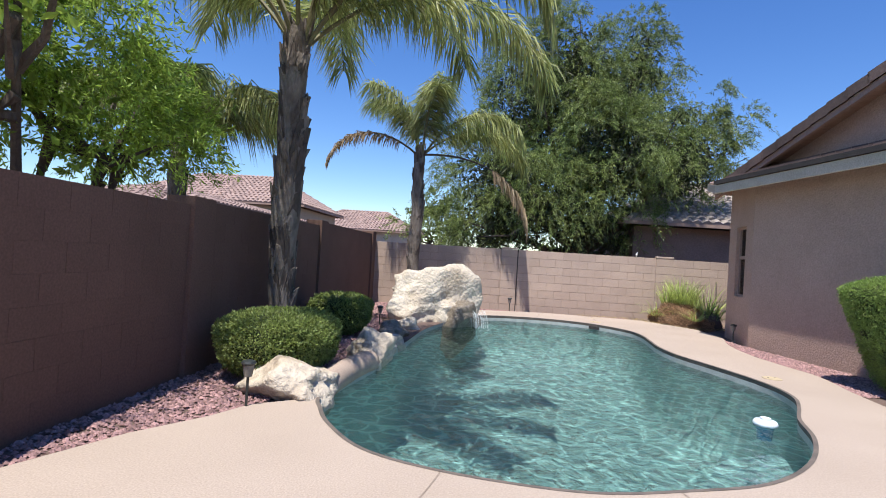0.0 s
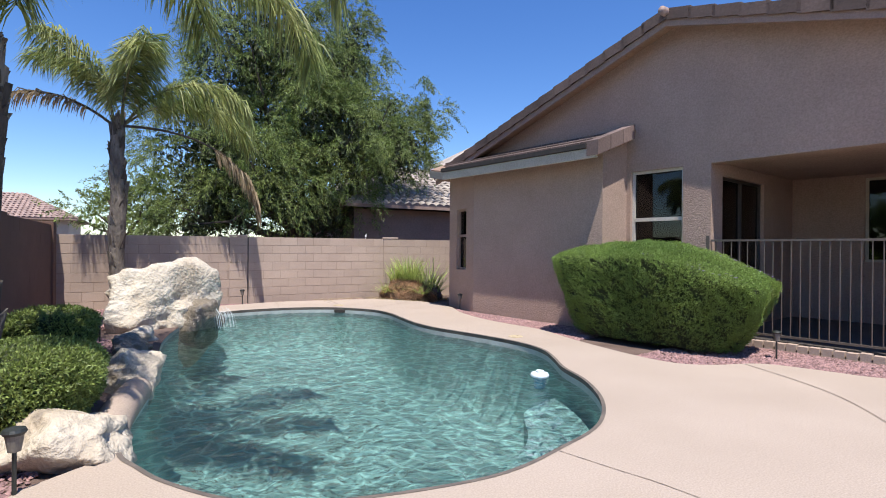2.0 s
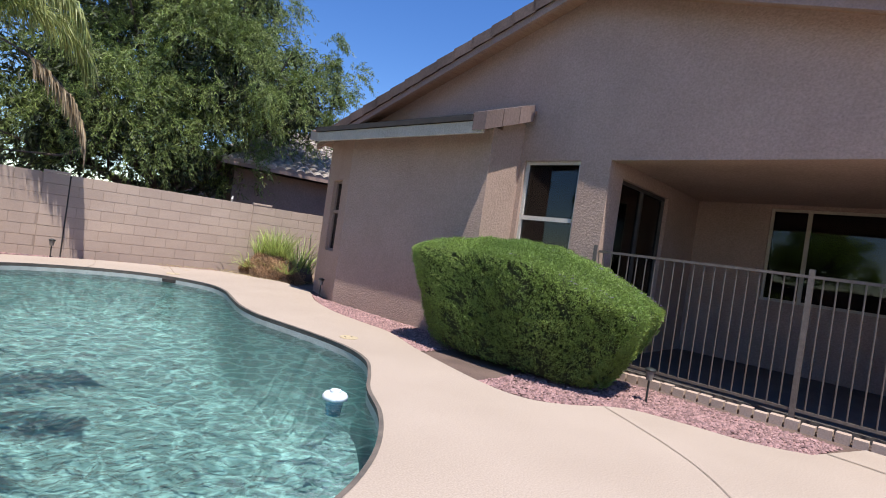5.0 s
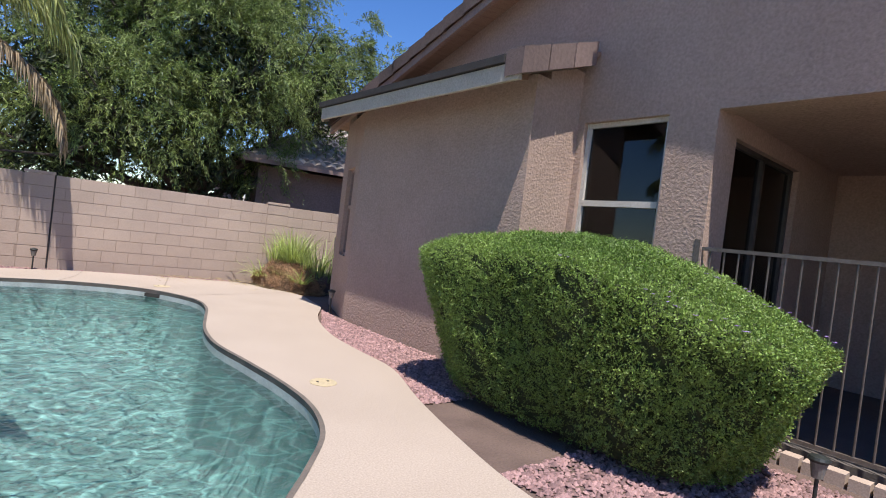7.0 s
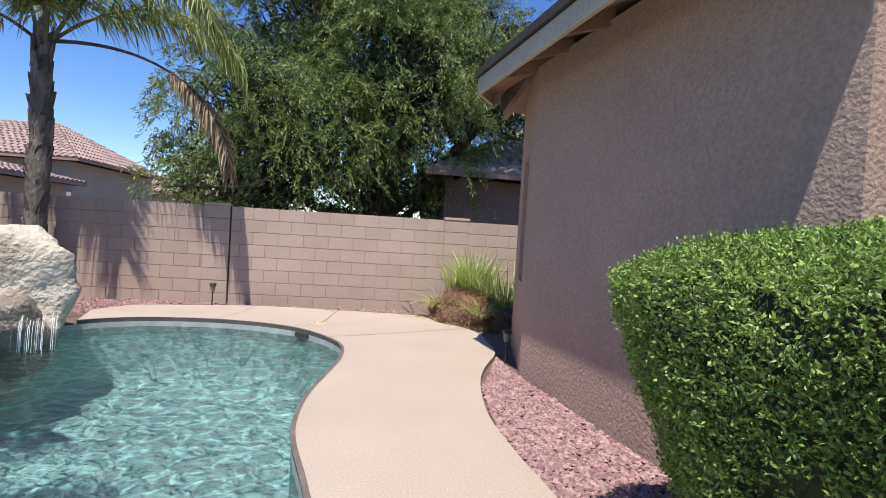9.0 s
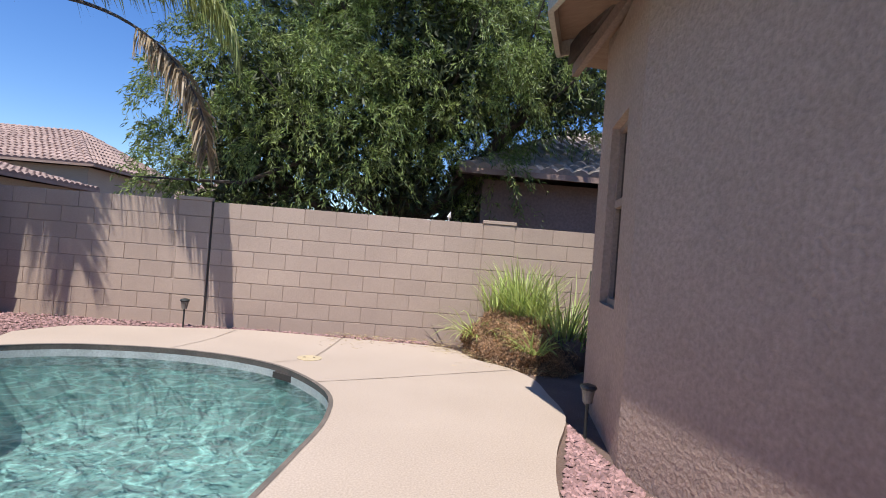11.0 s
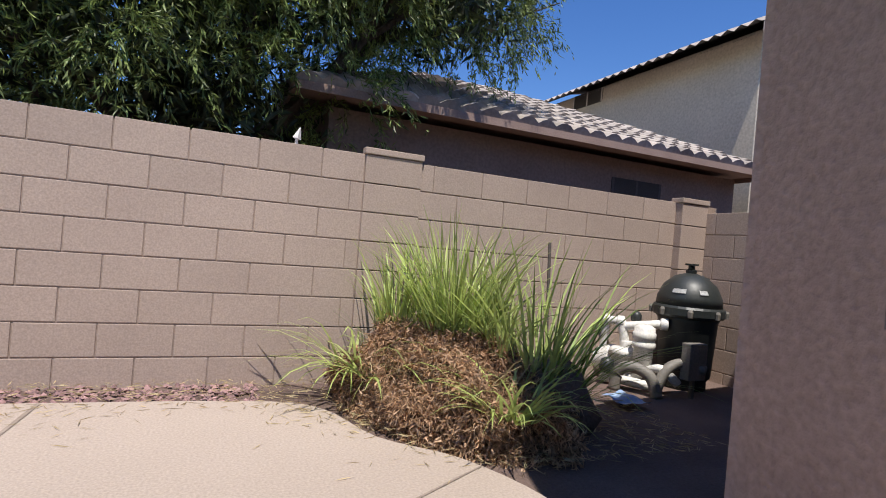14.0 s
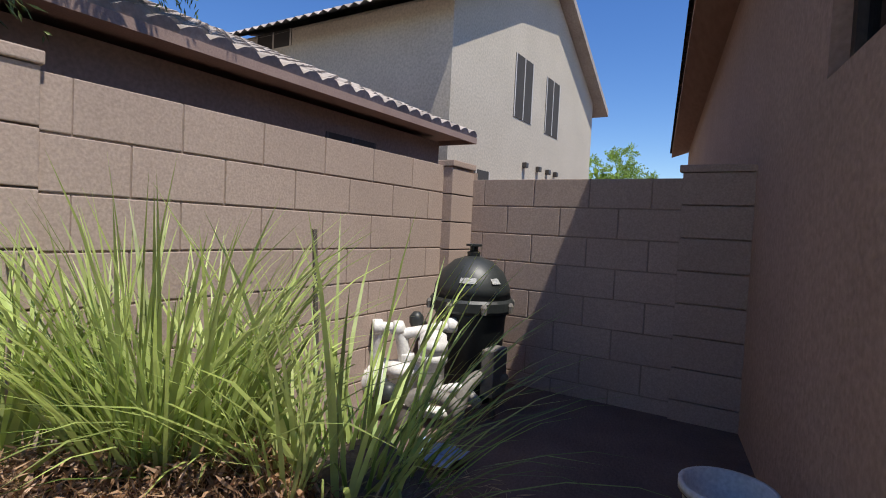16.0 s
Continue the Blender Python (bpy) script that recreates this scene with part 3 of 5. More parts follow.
hpart("patio_wall", hbox(bmesh.new(), 0.97, 1.13, 4.44, 4.64, 0, 2.8), STUCCO)
hpart("patio_wall", hbox(bmesh.new(), 1.13, 2.85, 4.44, 4.64, 2.5, 2.8), STUCCO)
hpart("patio_wall", hbox(bmesh.new(), 2.85, 4.3, 4.44, 4.64, 0, 2.8), STUCCO)
hpart("patio_wall", hbox(bmesh.new(), 0.97, 4.3, 9.2, 9.4, 0, 2.8), STUCCO)
bm = bmesh.new()
hbox(bm, 0.97, 4.3, 4.64, 9.2, 2.7, 2.78)
hpart("patio_ceiling", bm, STUCCO)
bm = bmesh.new()
hbox(bm, 0.9, 4.3, 4.64, 10.2, -0.06, 0.02)
# concrete darkened in its colour to carry the shade under the roof
PATIO_SHADE = material("patio_shade_concrete", (0.13, 0.11, 0.098), 0.9, (0.1, 0.085, 0.075), scale=2, coord="World")
structure("patio_floor", bm, PATIO_SHADE, "concrete patio floor, the roof's shade put into its colour", "floor")
window("window_4", at(4.3, 5.78), S, 2.6, 1.12, 2.64, U, (0.54, 1.93), FASCIA, None, "wide three-part patio window with dark glass")
window("door_1", at(1.13, 4.64), U, 1.72, 0.02, 2.5, -S, (0.86,), BRONZE, None, "sliding patio door with dark bronze frame")

# roofs
ROWS_TILE = 0.33


def tiled(name, u0, u1, s_top, s_low, z_of, mat, pitch=0.3, thick=0.045, label=""):
    """Overlapping flat tiles on a slope that falls along s."""
    sign = 1 if s_low > s_top else -1
    bm = bmesh.new()
    s, row = s_top, 0
    while (s_low - s) * sign > 0.01:
        e = s + sign * min(ROWS_TILE + 0.04, abs(s_low - s))
        u = u0
        while u < u1 - 0.01:
            w = min(pitch, u1 - u)
            r = random.uniform(-0.006, 0.006)
            a = [at(u, s, z_of(s) + 0.005), at(u + w - 0.008, s, z_of(s) + 0.005), at(u + w - 0.008, e, z_of(e) + thick + r), at(u, e, z_of(e) + thick + r)]
            t = [bm.verts.new(p + Vector((0, 0, 0.02))) for p in a]
            lo = [bm.verts.new(p - Vector((0, 0, 0.025))) for p in a]
            bm.faces.new(t)
            for i in range(4):
                j = (i + 1) % 4
                bm.faces.new((t[i], t[j], lo[j], lo[i]))
            u += pitch
        s += sign * ROWS_TILE
        row += 1
    bmesh.ops.recalc_face_normals(bm, faces=bm.faces)
    ob = hpart(name, bm, mat, label)
    return tagged(ob, "", "", "", "stuff")


bm = bmesh.new()
for s0, s1 in ((-1.68, RIDGE), (RIDGE, 12.0)):
    lo = [bm.verts.new(at(u, s, roof_z(s) - d)) for d in (0.0, 0.1) for u, s in ((0.4, s0), (13, s0), (13, s1), (0.4, s1))]
    for f in ((0, 1, 2, 3), (4, 5, 6, 7), (0, 1, 5, 4), (1, 2, 6, 5), (2, 3, 7, 6), (3, 0, 4, 7)):
        bm.faces.new([lo[i] for i in f])
bmesh.ops.recalc_face_normals(bm, faces=bm.faces)
main_roof = hpart("roof", bm, SOFFIT, "brown tile gable roof")
tiled("roof_tiles", 0.5, 13, RIDGE, -1.72, roof_z, ROOF)
tiled("roof_tiles", 0.5, 13, RIDGE, 12.0, roof_z, ROOF)
# rake tiles and the painted board under them
for sign, end in ((-1, -1.68), (1, 12)):
    s = RIDGE
    while (end - s) * sign > 0.1:
        e = s + sign * 0.40
        bm = bmesh.new()
        vs = []
        for q, lift in ((s, 0.0), (e, 0.025)):
            for u, dz in ((0.3, -0.12), (0.3, 0.055), (0.52, 0.075), (0.52, -0.02)):
                vs.append(bm.verts.new(at(u, q, roof_z(q) + dz + lift)))
        for f in ((0, 1, 2, 3), (7, 6, 5, 4), (0, 4, 5, 1), (1, 5, 6, 2), (2, 6, 7, 3), (3, 7, 4, 0)):
            bm.faces.new([vs[i] for i in f])
        bmesh.ops.recalc_face_normals(bm, faces=bm.faces)
        hpart("rake_tile", bm, ROOF)
        s = s + sign * 0.36
    bm = bmesh.new()
    vs = [bm.verts.new(at(u, q, roof_z(q) + dz)) for q in (RIDGE, end) for u, dz in ((0.34, -0.21), (0.34, -0.1), (0.4, -0.1), (0.4, -0.21))]
    for f in ((0, 1, 2, 3), (7, 6, 5, 4), (0, 4, 5, 1), (1, 5, 6, 2), (2, 6, 7, 3), (3, 7, 4, 0)):
        bm.faces.new([vs[i] for i in f])
    bmesh.ops.recalc_face_normals(bm, faces=bm.faces)
    hpart("rake_board", bm, RAKE, "painted rake board")
bm = lathe([(0.065, -0.16), (0.075, 0.05), (0.06, 0.07)], 10, Matrix.Translation(at(0.36, RIDGE, 5.05)) @ pose(0, 0, 0, 90, 0, 100))
hpart("ridge_tile", bm, ROOF_PINK, "mortared ridge end tile", None, True)


# low roof over the pool-side wall
def low_z(u):
    return 2.97 + 0.37 * (u + 0.42)


LOW = [(-0.42, 3.37), (-0.42, -0.45), (0.2, -1.7), (0.72, -1.7), (0.72, 3.37)]
bm = bmesh.new()
top = [bm.verts.new(at(u, s, low_z(u))) for u, s in LOW]
und = [bm.verts.new(at(u, s, low_z(u) - 0.05)) for u, s in LOW]
bm.faces.new(top)
bm.faces.new(und[::-1])
for i in range(5):
    j = (i + 1) % 5
    bm.faces.new((top[i], top[j], und[j], und[i]))
bmesh.ops.recalc_face_normals(bm, faces=bm.faces)
hpart("low_roof", bm, SOFFIT, "exposed plywood soffit of the low roof")
bm = bmesh.new()
for (ua, sa), (ub, sb) in ((LOW[0], LOW[1]), (LOW[1], LOW[2]), (LOW[2], LOW[3])):
    d = (at(ub, sb) - at(ua, sa)).normalized()
    o = Vector((-d.y, d.x, 0)) * -0.02
    pa, pb = at(ua, sa), at(ub, sb)
    for q0, q1, z0, z1, w in ((-0.19, -0.03, 0, 0, 1.0), ):
        a = [pa - o, pb - o, pb + o, pa + o]
        vs = [bm.verts.new((p.x, p.y, low_z(u) + z)) for z in (q0, q1) for p, u in zip(a, (ua, ub, ub, ua))]
        for f in ((0, 1, 2, 3), (7, 6, 5, 4), (0, 4, 5, 1), (1, 5, 6, 2), (2, 6, 7, 3), (3, 7, 4, 0)):
            bm.faces.new([vs[i] for i in f])
bmesh.ops.recalc_face_normals(bm, faces=bm.faces)
hpart("fascia", bm, FASCIA, "cream painted fascia board")
bm = bmesh.new()
hbox(bm, -0.47, -0.38, -0.5, 3.19, 2.95, 3.025)
hpart("drip_edge", bm, DARK_WOOD, "dark drip edge")
s = 0.0
while s < 3.4:
    bm = bmesh.new()
    vs = [bm.verts.new(at(u, s + k, low_z(u) - 0.05 - dz)) for k in (-0.025, 0.025) for u, dz in ((-0.39, 0.12), (-0.39, 0), (0.05, 0), (0.05, 0.14))]
    for f in ((0, 1, 2, 3), (7, 6, 5, 4), (0, 4, 5, 1), (1, 5, 6, 2), (2, 6, 7, 3), (3, 7, 4, 0)):
        bm.faces.new([vs[i] for i in f])
    bmesh.ops.recalc_face_normals(bm, faces=bm.faces)
    hpart("rafter_tail", bm, SOFFIT)
    s += 0.61
for k in range(3):
    u0 = -0.46 + 0.36 * k
    bm = bmesh.new()
    vs = [bm.verts.new(at(u, q, low_z(u) + dz)) for q in (3.2, 3.42) for u, dz in ((u0, -0.14), (u0, 0.1), (u0 + 0.34, 0.1), (u0 + 0.34, -0.14))]
    for f in ((0, 1, 2, 3), (7, 6, 5, 4), (0, 4, 5, 1), (1, 5, 6, 2), (2, 6, 7, 3), (3, 7, 4, 0)):
        bm.faces.new([vs[i] for i in f])
    bmesh.ops.recalc_face_normals(bm, faces=bm.faces)
    hpart("rake_tile", bm, ROOF_DULL)
bm = bmesh.new()
u = -0.42
while u < 0.7:
    s = -0.4 - max(0, (u + 0.42)) * 1.2
    while s < 2.95:
        vs = [bm.verts.new(at(a, b, low_z(a) + dz)) for a, b, dz in ((u, s, 0.05), (u, s + 0.29, 0.05), (u + 0.36, s + 0.29, 0.02), (u + 0.36, s, 0.02), (u, s, 0.005), (u, s + 0.29, 0.005))]
        bm.faces.new(vs[:4])
        bm.faces.new((vs[0], vs[1], vs[5], vs[4]))
        s += 0.3
    u += 0.33
tagged(hpart("low_roof_tiles", bm, ROOF), "", "", "", "stuff")

# ---- iron fence ----
fence = thing("pool_fence", "dark painted iron picket fence along the patio", "fence", tuple(at(0.74, 4.6)))
F0 = at(0.74, 4.6)


def fpart(name, bm, label=""):
    ob = part(name, bm, IRON, fence, label)
    ob.matrix_local = Matrix.Translation(-F0)
    return ob


for z in (0.1, 1.45):
    fpart("rail", hbox(bmesh.new(), 0.725, 0.755, 4.6, 10.2, z, z + 0.03))
s = 4.6
while s < 10.2:
    near = min(abs(s - q) for q in (4.6, 6.96, 8.1, 10.1))
    if near > 0.05:
        fpart("picket", tube([at(0.74, s, 0.1), at(0.74, s, 1.46)], 0.008, 6))
    s += 0.112
for s in (4.6, 6.96, 8.1, 10.1):
    fpart("post", hbox(bmesh.new(), 0.715, 0.765, s - 0.025, s + 0.025, -0.05, 1.54))
scallop = bmesh.new()
s = 4.5
while s < 10.2:
    k = random.uniform(-0.01, 0.01)
    hbox(scallop, 0.55 + k, 0.66 + k, s + 0.01, s + 0.125, -0.06, 0.035 + k)
    s += 0.135
tagged(part("edging", scallop, BLOCK), "pale scalloped concrete edging below the fence", "edging", "", "stuff")


# ---- lamps ----
def stake_lamp(x, y, z=0.0, tall=0.34):
    t = thing("path_light", "small black solar path light on a stake", "garden light", (x, y, z), "path lights")
    part("stake", lathe([(0.004, -0.08), (0.011, 0.0), (0.011, tall - 0.12)], 8), BLACK_PLASTIC, t)
    part("lens", lathe([(0.03, tall - 0.12), (0.045, tall - 0.03)], 14), PVC_GREY, t, "clear ribbed plastic lens")
    part("cap", lathe([(0.05, tall - 0.03), (0.058, tall - 0.015), (0.05, tall), (0.01, tall + 0.012)], 14), BLACK_PLASTIC, t)
    return t


stake_lamp(-0.16, 3.9, -0.05, 0.40)
stake_lamp(7.33, 4.05, -0.05, 0.36)
stake_lamp(2.45, 13.45, -0.05, 0.36)
stake_lamp(6.5, 10.3, -0.05, 0.36)
stake_lamp(-0.1, 9.2, -0.05, 0.36)

# ---- boulders ----


def rock(name, size, at_, seed, mat, label, parent=None, cuts=4, rough=0.3, turn=0):
    bm = bmesh.new()
    bmesh.ops.create_icosphere(bm, subdivisions=cuts, radius=1.0)
    off = Vector((seed * 3.1, seed * 1.7, seed * 0.9))
    rs = random.Random(seed)
    cut_planes = [(Vector((rs.gauss(0, 1), rs.gauss(0, 1), rs.gauss(0, 0.8))).normalized(), rs.uniform(0.55, 0.95)) for _ in range(14)]
    for v in bm.verts:
        d = v.co.normalized()
        k = min([h / max(d.dot(nn), 0.05) for nn, h in cut_planes] + [1.15])
        k += rough * 0.45 * noise.fractal(d * 2.2 + off, 1.0, 2.0, 5) + 0.05 * abs(noise.noise(d * 6 + off)) - 0.03 * abs(noise.noise(d * 13 + off))
        v.co = Vector((d.x * size[0], d.y * size[1], d.z * size[2])) * k
    ob = part(name, bm, mat, parent, "", True)
    ob.matrix_local = pose(*at_, 0, 0, turn)
    return tagged(ob, label, "boulder")


rock("boulder", (1.2, 0.82, 0.95), (0.66, 10.82, 0.1), 3, ROCK, "large pale cream limestone boulder at the waterfall", cuts=5, turn=38)
rock("boulder", (0.5, 0.42, 0.48), (1.3, 10.66, 0.04), 5, ROCK_WET, "dark wet boulder under the waterfall")
rock("boulder", (0.38, 0.3, 0.2), (0.35, 9.2, -0.05), 6, ROCK, "low pale rock at the pool's edge")
rock("boulder", (0.4, 0.32, 0.2), (0.3, 7.3, 0.0), 9, ROCK, "pale weathered rock at the pool's edge")
rock("boulder", (0.36, 0.5, 0.3), (0.33, 6.35, 0.0), 11, ROCK, "pale weathered rock at the pool's edge")
rock("boulder", (0.3, 0.4, 0.18), (0.3, 8.3, -0.02), 12, ROCK_WET, "dark wet rock at the pool's edge")
rock("boulder", (0.46, 0.56, 0.27), (0.0, 4.55, 0.02), 14, ROCK, "flat pale stone at the deck's end", turn=30)
bm = tube(spline([(0.22, 4.75, -0.02), (0.25, 5.1, 0.0), (0.32, 5.6, 0.0), (0.38, 6.0, -0.02)], 5), 0.13, 12)
tagged(part("pool_edge", bm, SAND, None, "", True), "rounded concrete rim between the rocks", "coping")
fall = bmesh.new()
for k in range(26):
    x = 1.45 + 0.34 * random.random()
    y = 10.55 - 0.25 * random.random()
    tube(spline([(x, y + 0.12, 0.18 + random.uniform(-0.05, 0.05)), (x + 0.05, y + 0.02, 0.1), (x + 0.08, y - 0.04, -0.12)], 4), random.uniform(0.001, 0.003), 5, fall)
WATERFALL = material("white_water", (0.75, 0.8, 0.82), 0.15, (0.6, 0.66, 0.68), scale=20, bump=0.2)
tagged(part("waterfall", fall, WATERFALL), "thin white streams of the pool waterfall", "waterfall", "", "stuff")


# ---- clipped shrubs ----
def shrub(name, centre, size, seed, mat, label, count, top_flat=0.6, taper=0.0, leaf=(0.045, 0.018), lean=Vector((0, 0, 0)), turn=0.0, box_xy=0.75, slope=0.0):
    t = thing(name, label, "bush", (centre[0], centre[1], -0.05))
    rs = np.random.RandomState(seed)
    bm = bmesh.new()
    bmesh.ops.create_icosphere(bm, subdivisions=4, radius=1)
    rot = Matrix.Rotation(radians(turn), 3, "Z")

    def shape(d, swell=1.0):
        p = Vector((math.copysign(abs(d.x) ** box_xy, d.x), math.copysign(abs(d.y) ** box_xy, d.y), math.copysign(abs(d.z) ** top_flat, d.z)))
        k = (1 + 0.06 * noise.noise(d * 2.2 + Vector((seed, 0, 0))) + 0.045 * noise.noise(d * 7)) * swell
        w = 1 - taper * (1 - p.z) * 0.5
        q = Vector((p.x * size[0] * w, p.y * size[1] * w, 0)) * k
        q = rot @ q
        h = (p.z * k + 1) * size[2] * (1 - slope * max(0.0, -p.y) ** 1.5 - 0.4 * slope * max(0.0, p.x))
        return q + lean * h + Vector((0, 0, h + 0.04))
    for v in bm.verts:
        v.co = shape(v.co.normalized(), 0.93)
    part("core", bm, HEDGE_SHADE_CORE, t, "", True)
    d = rs.normal(0, 1, (count, 3))
    d /= np.linalg.norm(d, axis=1)[:, None]
    half = count // 2
    h = rs.uniform(-1, 1, half)
    dz = np.sign(h) * np.abs(h) ** (1 / top_flat)
    turn_a = rs.uniform(0, 2 * math.pi, half)
    d[:half] = np.c_[np.sqrt(1 - dz ** 2) * np.cos(turn_a), np.sqrt(1 - dz ** 2) * np.sin(turn_a), dz]
    c = np.array([shape(Vector(q), 0.91 + 0.11 * rs.rand()) for q in d])
    out = np.cross(d, rs.normal(0, 1, d.shape)) + 0.45 * d
    out[:, 2] += 0.15
    leaves("leaves", c, out, leaf[0], leaf[1], mat, t, 0.0, seed, spin=0.9)
    stems = bmesh.new()
    for k in range(5):
        a = rs.uniform(0, 6.28)
        tube([(0.05 * math.cos(a), 0.05 * math.sin(a), 0), (0.3 * size[0] * math.cos(a), 0.3 * size[1] * math.sin(a), size[2] * 0.8)], 0.02, 6, stems)
    part("stems", stems, TRUNK, t)
    return t


def clipped_hedge(centre, turn, top, base, count, seed):
    """A hedge cut with a nearly flat sloping top, a crisp edge and sides that draw in towards the ground."""
    t = thing("clipped_hedge", "big clipped green hedge, wider at the top, with few violet flowers", "hedge", (centre[0], centre[1], -0.05))
    rs = np.random.RandomState(seed)
    ca, sa = math.cos(radians(turn)), math.sin(radians(turn))

    def place(ang, v, r, out=0.0):
        """ang: round the plan; v: height on the side, 0 to 1; r: 1 at the rim, 0 at the top's middle."""
        c, s = np.cos(ang), np.sin(ang)
        k = (np.abs(c) ** 3.4 + np.abs(s) ** 3.4) ** (-1 / 3.4)
        a, b = c * k, s * k
        lump = 1 + 0.03 * np.sin(3 * ang + 1.0) + 0.025 * np.sin(7 * ang + 4 * v) + 0.02 * np.sin(13 * ang - 5 * v)
        lower = np.clip(v, 0, 1) ** 0.75
        nib = 1 + 0.17 * np.exp(-((ang + 1.75) / 0.35) ** 2) * np.clip(v * 3 - 2, 0, 1)
        hx = (base[0] + (top[0] - base[0]) * lower) * lump * nib + out
        hy = (base[1] + (top[1] - base[1]) * lower) * lump * nib + out
        edge = 1 - 0.045 * np.clip((v - 0.93) / 0.07, 0, 1) ** 2
        x, y = a * hx * r * edge, b * hy * r * edge
        p, q = a * r, b * r
        roof = 1.45 - 0.16 * np.abs(p) ** 2.2 - np.where(q > 0, 0.15 * np.abs(q) ** 2.2, 0.5 * np.abs(q) ** 1.8) + 0.012 * np.sin(9 * p + 4 * q) + 0.01 * np.sin(17 * q - 5 * p)
        z = roof * (0.06 + 0.94 * v) + out * (r < 0.999)
        return np.stack([x * ca - y * sa, x * sa + y * ca, z], -1)
    bm = bmesh.new()
    ang = np.linspace(0, 2 * math.pi, 73)[:-1]
    steps = [(v, 1.0) for v in np.linspace(0, 1, 15)] + [(1.0, r) for r in (0.93, 0.8, 0.6, 0.4, 0.2, 0.04)]
    rings = [[bm.verts.new(p) for p in place(ang, np.full(72, v), np.full(72, r), -0.05 - 0.02 * np.sin(11 * ang + 9 * v))] for v, r in steps]
    for a, b in zip(rings, rings[1:]):
        for i in range(72):
            bm.faces.new((a[i], a[(i + 1) % 72], b[(i + 1) % 72], b[i]))
    bm.faces.new(rings[-1])
    bmesh.ops.recalc_face_normals(bm, faces=bm.faces)
    part("core", bm, HEDGE_SHADE_CORE, t, "", True)
    n = count // 8
    side = rs.rand(n) < 0.62
    an = rs.uniform(0, 2 * math.pi, n)
    v = np.where(side, rs.rand(n) ** 0.8, 1.0)
    r = np.where(side, 1.0, np.sqrt(rs.rand(n)))
    holes = np.sin(9 * an + 3 * np.sin(7 * v)) * np.sin(11 * v + 2 * np.sin(5 * an)) + 0.5 * np.sin(23 * an + 17 * v)
    keep = ~side | (holes > -0.45) | (rs.rand(n) < 0.3)
    an, v, r, side = an[keep], v[keep], r[keep], side[keep]
    c = place(an, v, r, 0.0) + rs.normal(0, 0.012, (len(an), 3))
    outward = np.c_[np.cos(an + radians(turn)), np.sin(an + radians(turn)), np.zeros(len(an))]
    axis = np.where(side[:, None], outward * 0.8 + (0, 0, 0.5), np.array((0, 0, 1.0))) + rs.normal(0, 0.35, (len(an), 3))
    axis /= np.linalg.norm(axis, axis=1)[:, None]
    cs, ds = [], []
    for k in range(8):
        cs.append(c + axis * (-0.03 + 0.009 * k) + rs.normal(0, 0.004, c.shape))
        ds.append(axis * 0.55 + rs.normal(0, 0.6, c.shape))
    leaves("leaves", np.concatenate(cs), np.concatenate(ds), 0.0185, 0.0098, HEDGE, t, 0.0, seed, spin=0.4)
    stems = bmesh.new()
    for k in range(7):
        a, y0 = rs.uniform(0, 6.28), rs.uniform(-0.7, 0.7)
        tube([(0.05 * math.cos(a), y0, 0), (0.25 * math.cos(a), y0 + 0.3 * math.sin(a), 0.55)], 0.022, 6, stems)
    part("stems", stems, TRUNK, t)
    for sx, sy, k in ((-0.12, -0.25, 26), (0.1, -0.9, 16), (-0.55, -1.0, 8), (-0.75, -1.15, 8), (-0.3, 0.3, 6), (-0.86, -0.4, 3), (0.0, -1.35, 10)):
        q = np.c_[rs.normal(sx, 0.09, k), rs.normal(sy, 0.13, k)]
        an = np.arctan2(q[:, 1] / top[1], q[:, 0] / top[0])
        r = np.minimum(np.hypot(q[:, 1] / top[1], q[:, 0] / top[0]), 1.0)
        f = place(an, np.ones(k), r * 0.97, 0.02)
        bloom = part("blossoms", bmesh.new(), FLOWER, t, "pale violet blossoms")
        vs, fs = [], []
        for w in range(k):
            for e in range(5):
                a = e * 1.2566 + rs.rand()
                d = np.array((math.cos(a), math.sin(a), rs.uniform(0.0, 0.5))) * 0.016
                g = np.array((-math.sin(a), math.cos(a), 0)) * 0.008
                o = len(vs)
                vs += [f[w], f[w] + d * 0.6 + g, f[w] + d, f[w] + d * 0.6 - g]
                fs.append((o, o + 1, o + 2, o + 3))
        bloom.data.from_pydata([tuple(x) for x in vs], [], fs)
    return t


clipped_hedge((6.99, 5.58), 10, (0.79, 1.54), (0.55, 1.08), 380000, 21)
shrub("low_bush", (-0.38, 5.15), (0.58, 0.72, 0.31), 22, HEDGE_DARK, "rounded low clipped green bush by the pool rocks", 42000, 0.7, 0.15, (0.034, 0.014))
shrub("low_bush", (-0.5, 8.0), (0.48, 0.6, 0.3), 23, HEDGE_DARK, "rounded low clipped bush in the palm's shade", 12000, 0.7, 0.15, (0.045, 0.018))


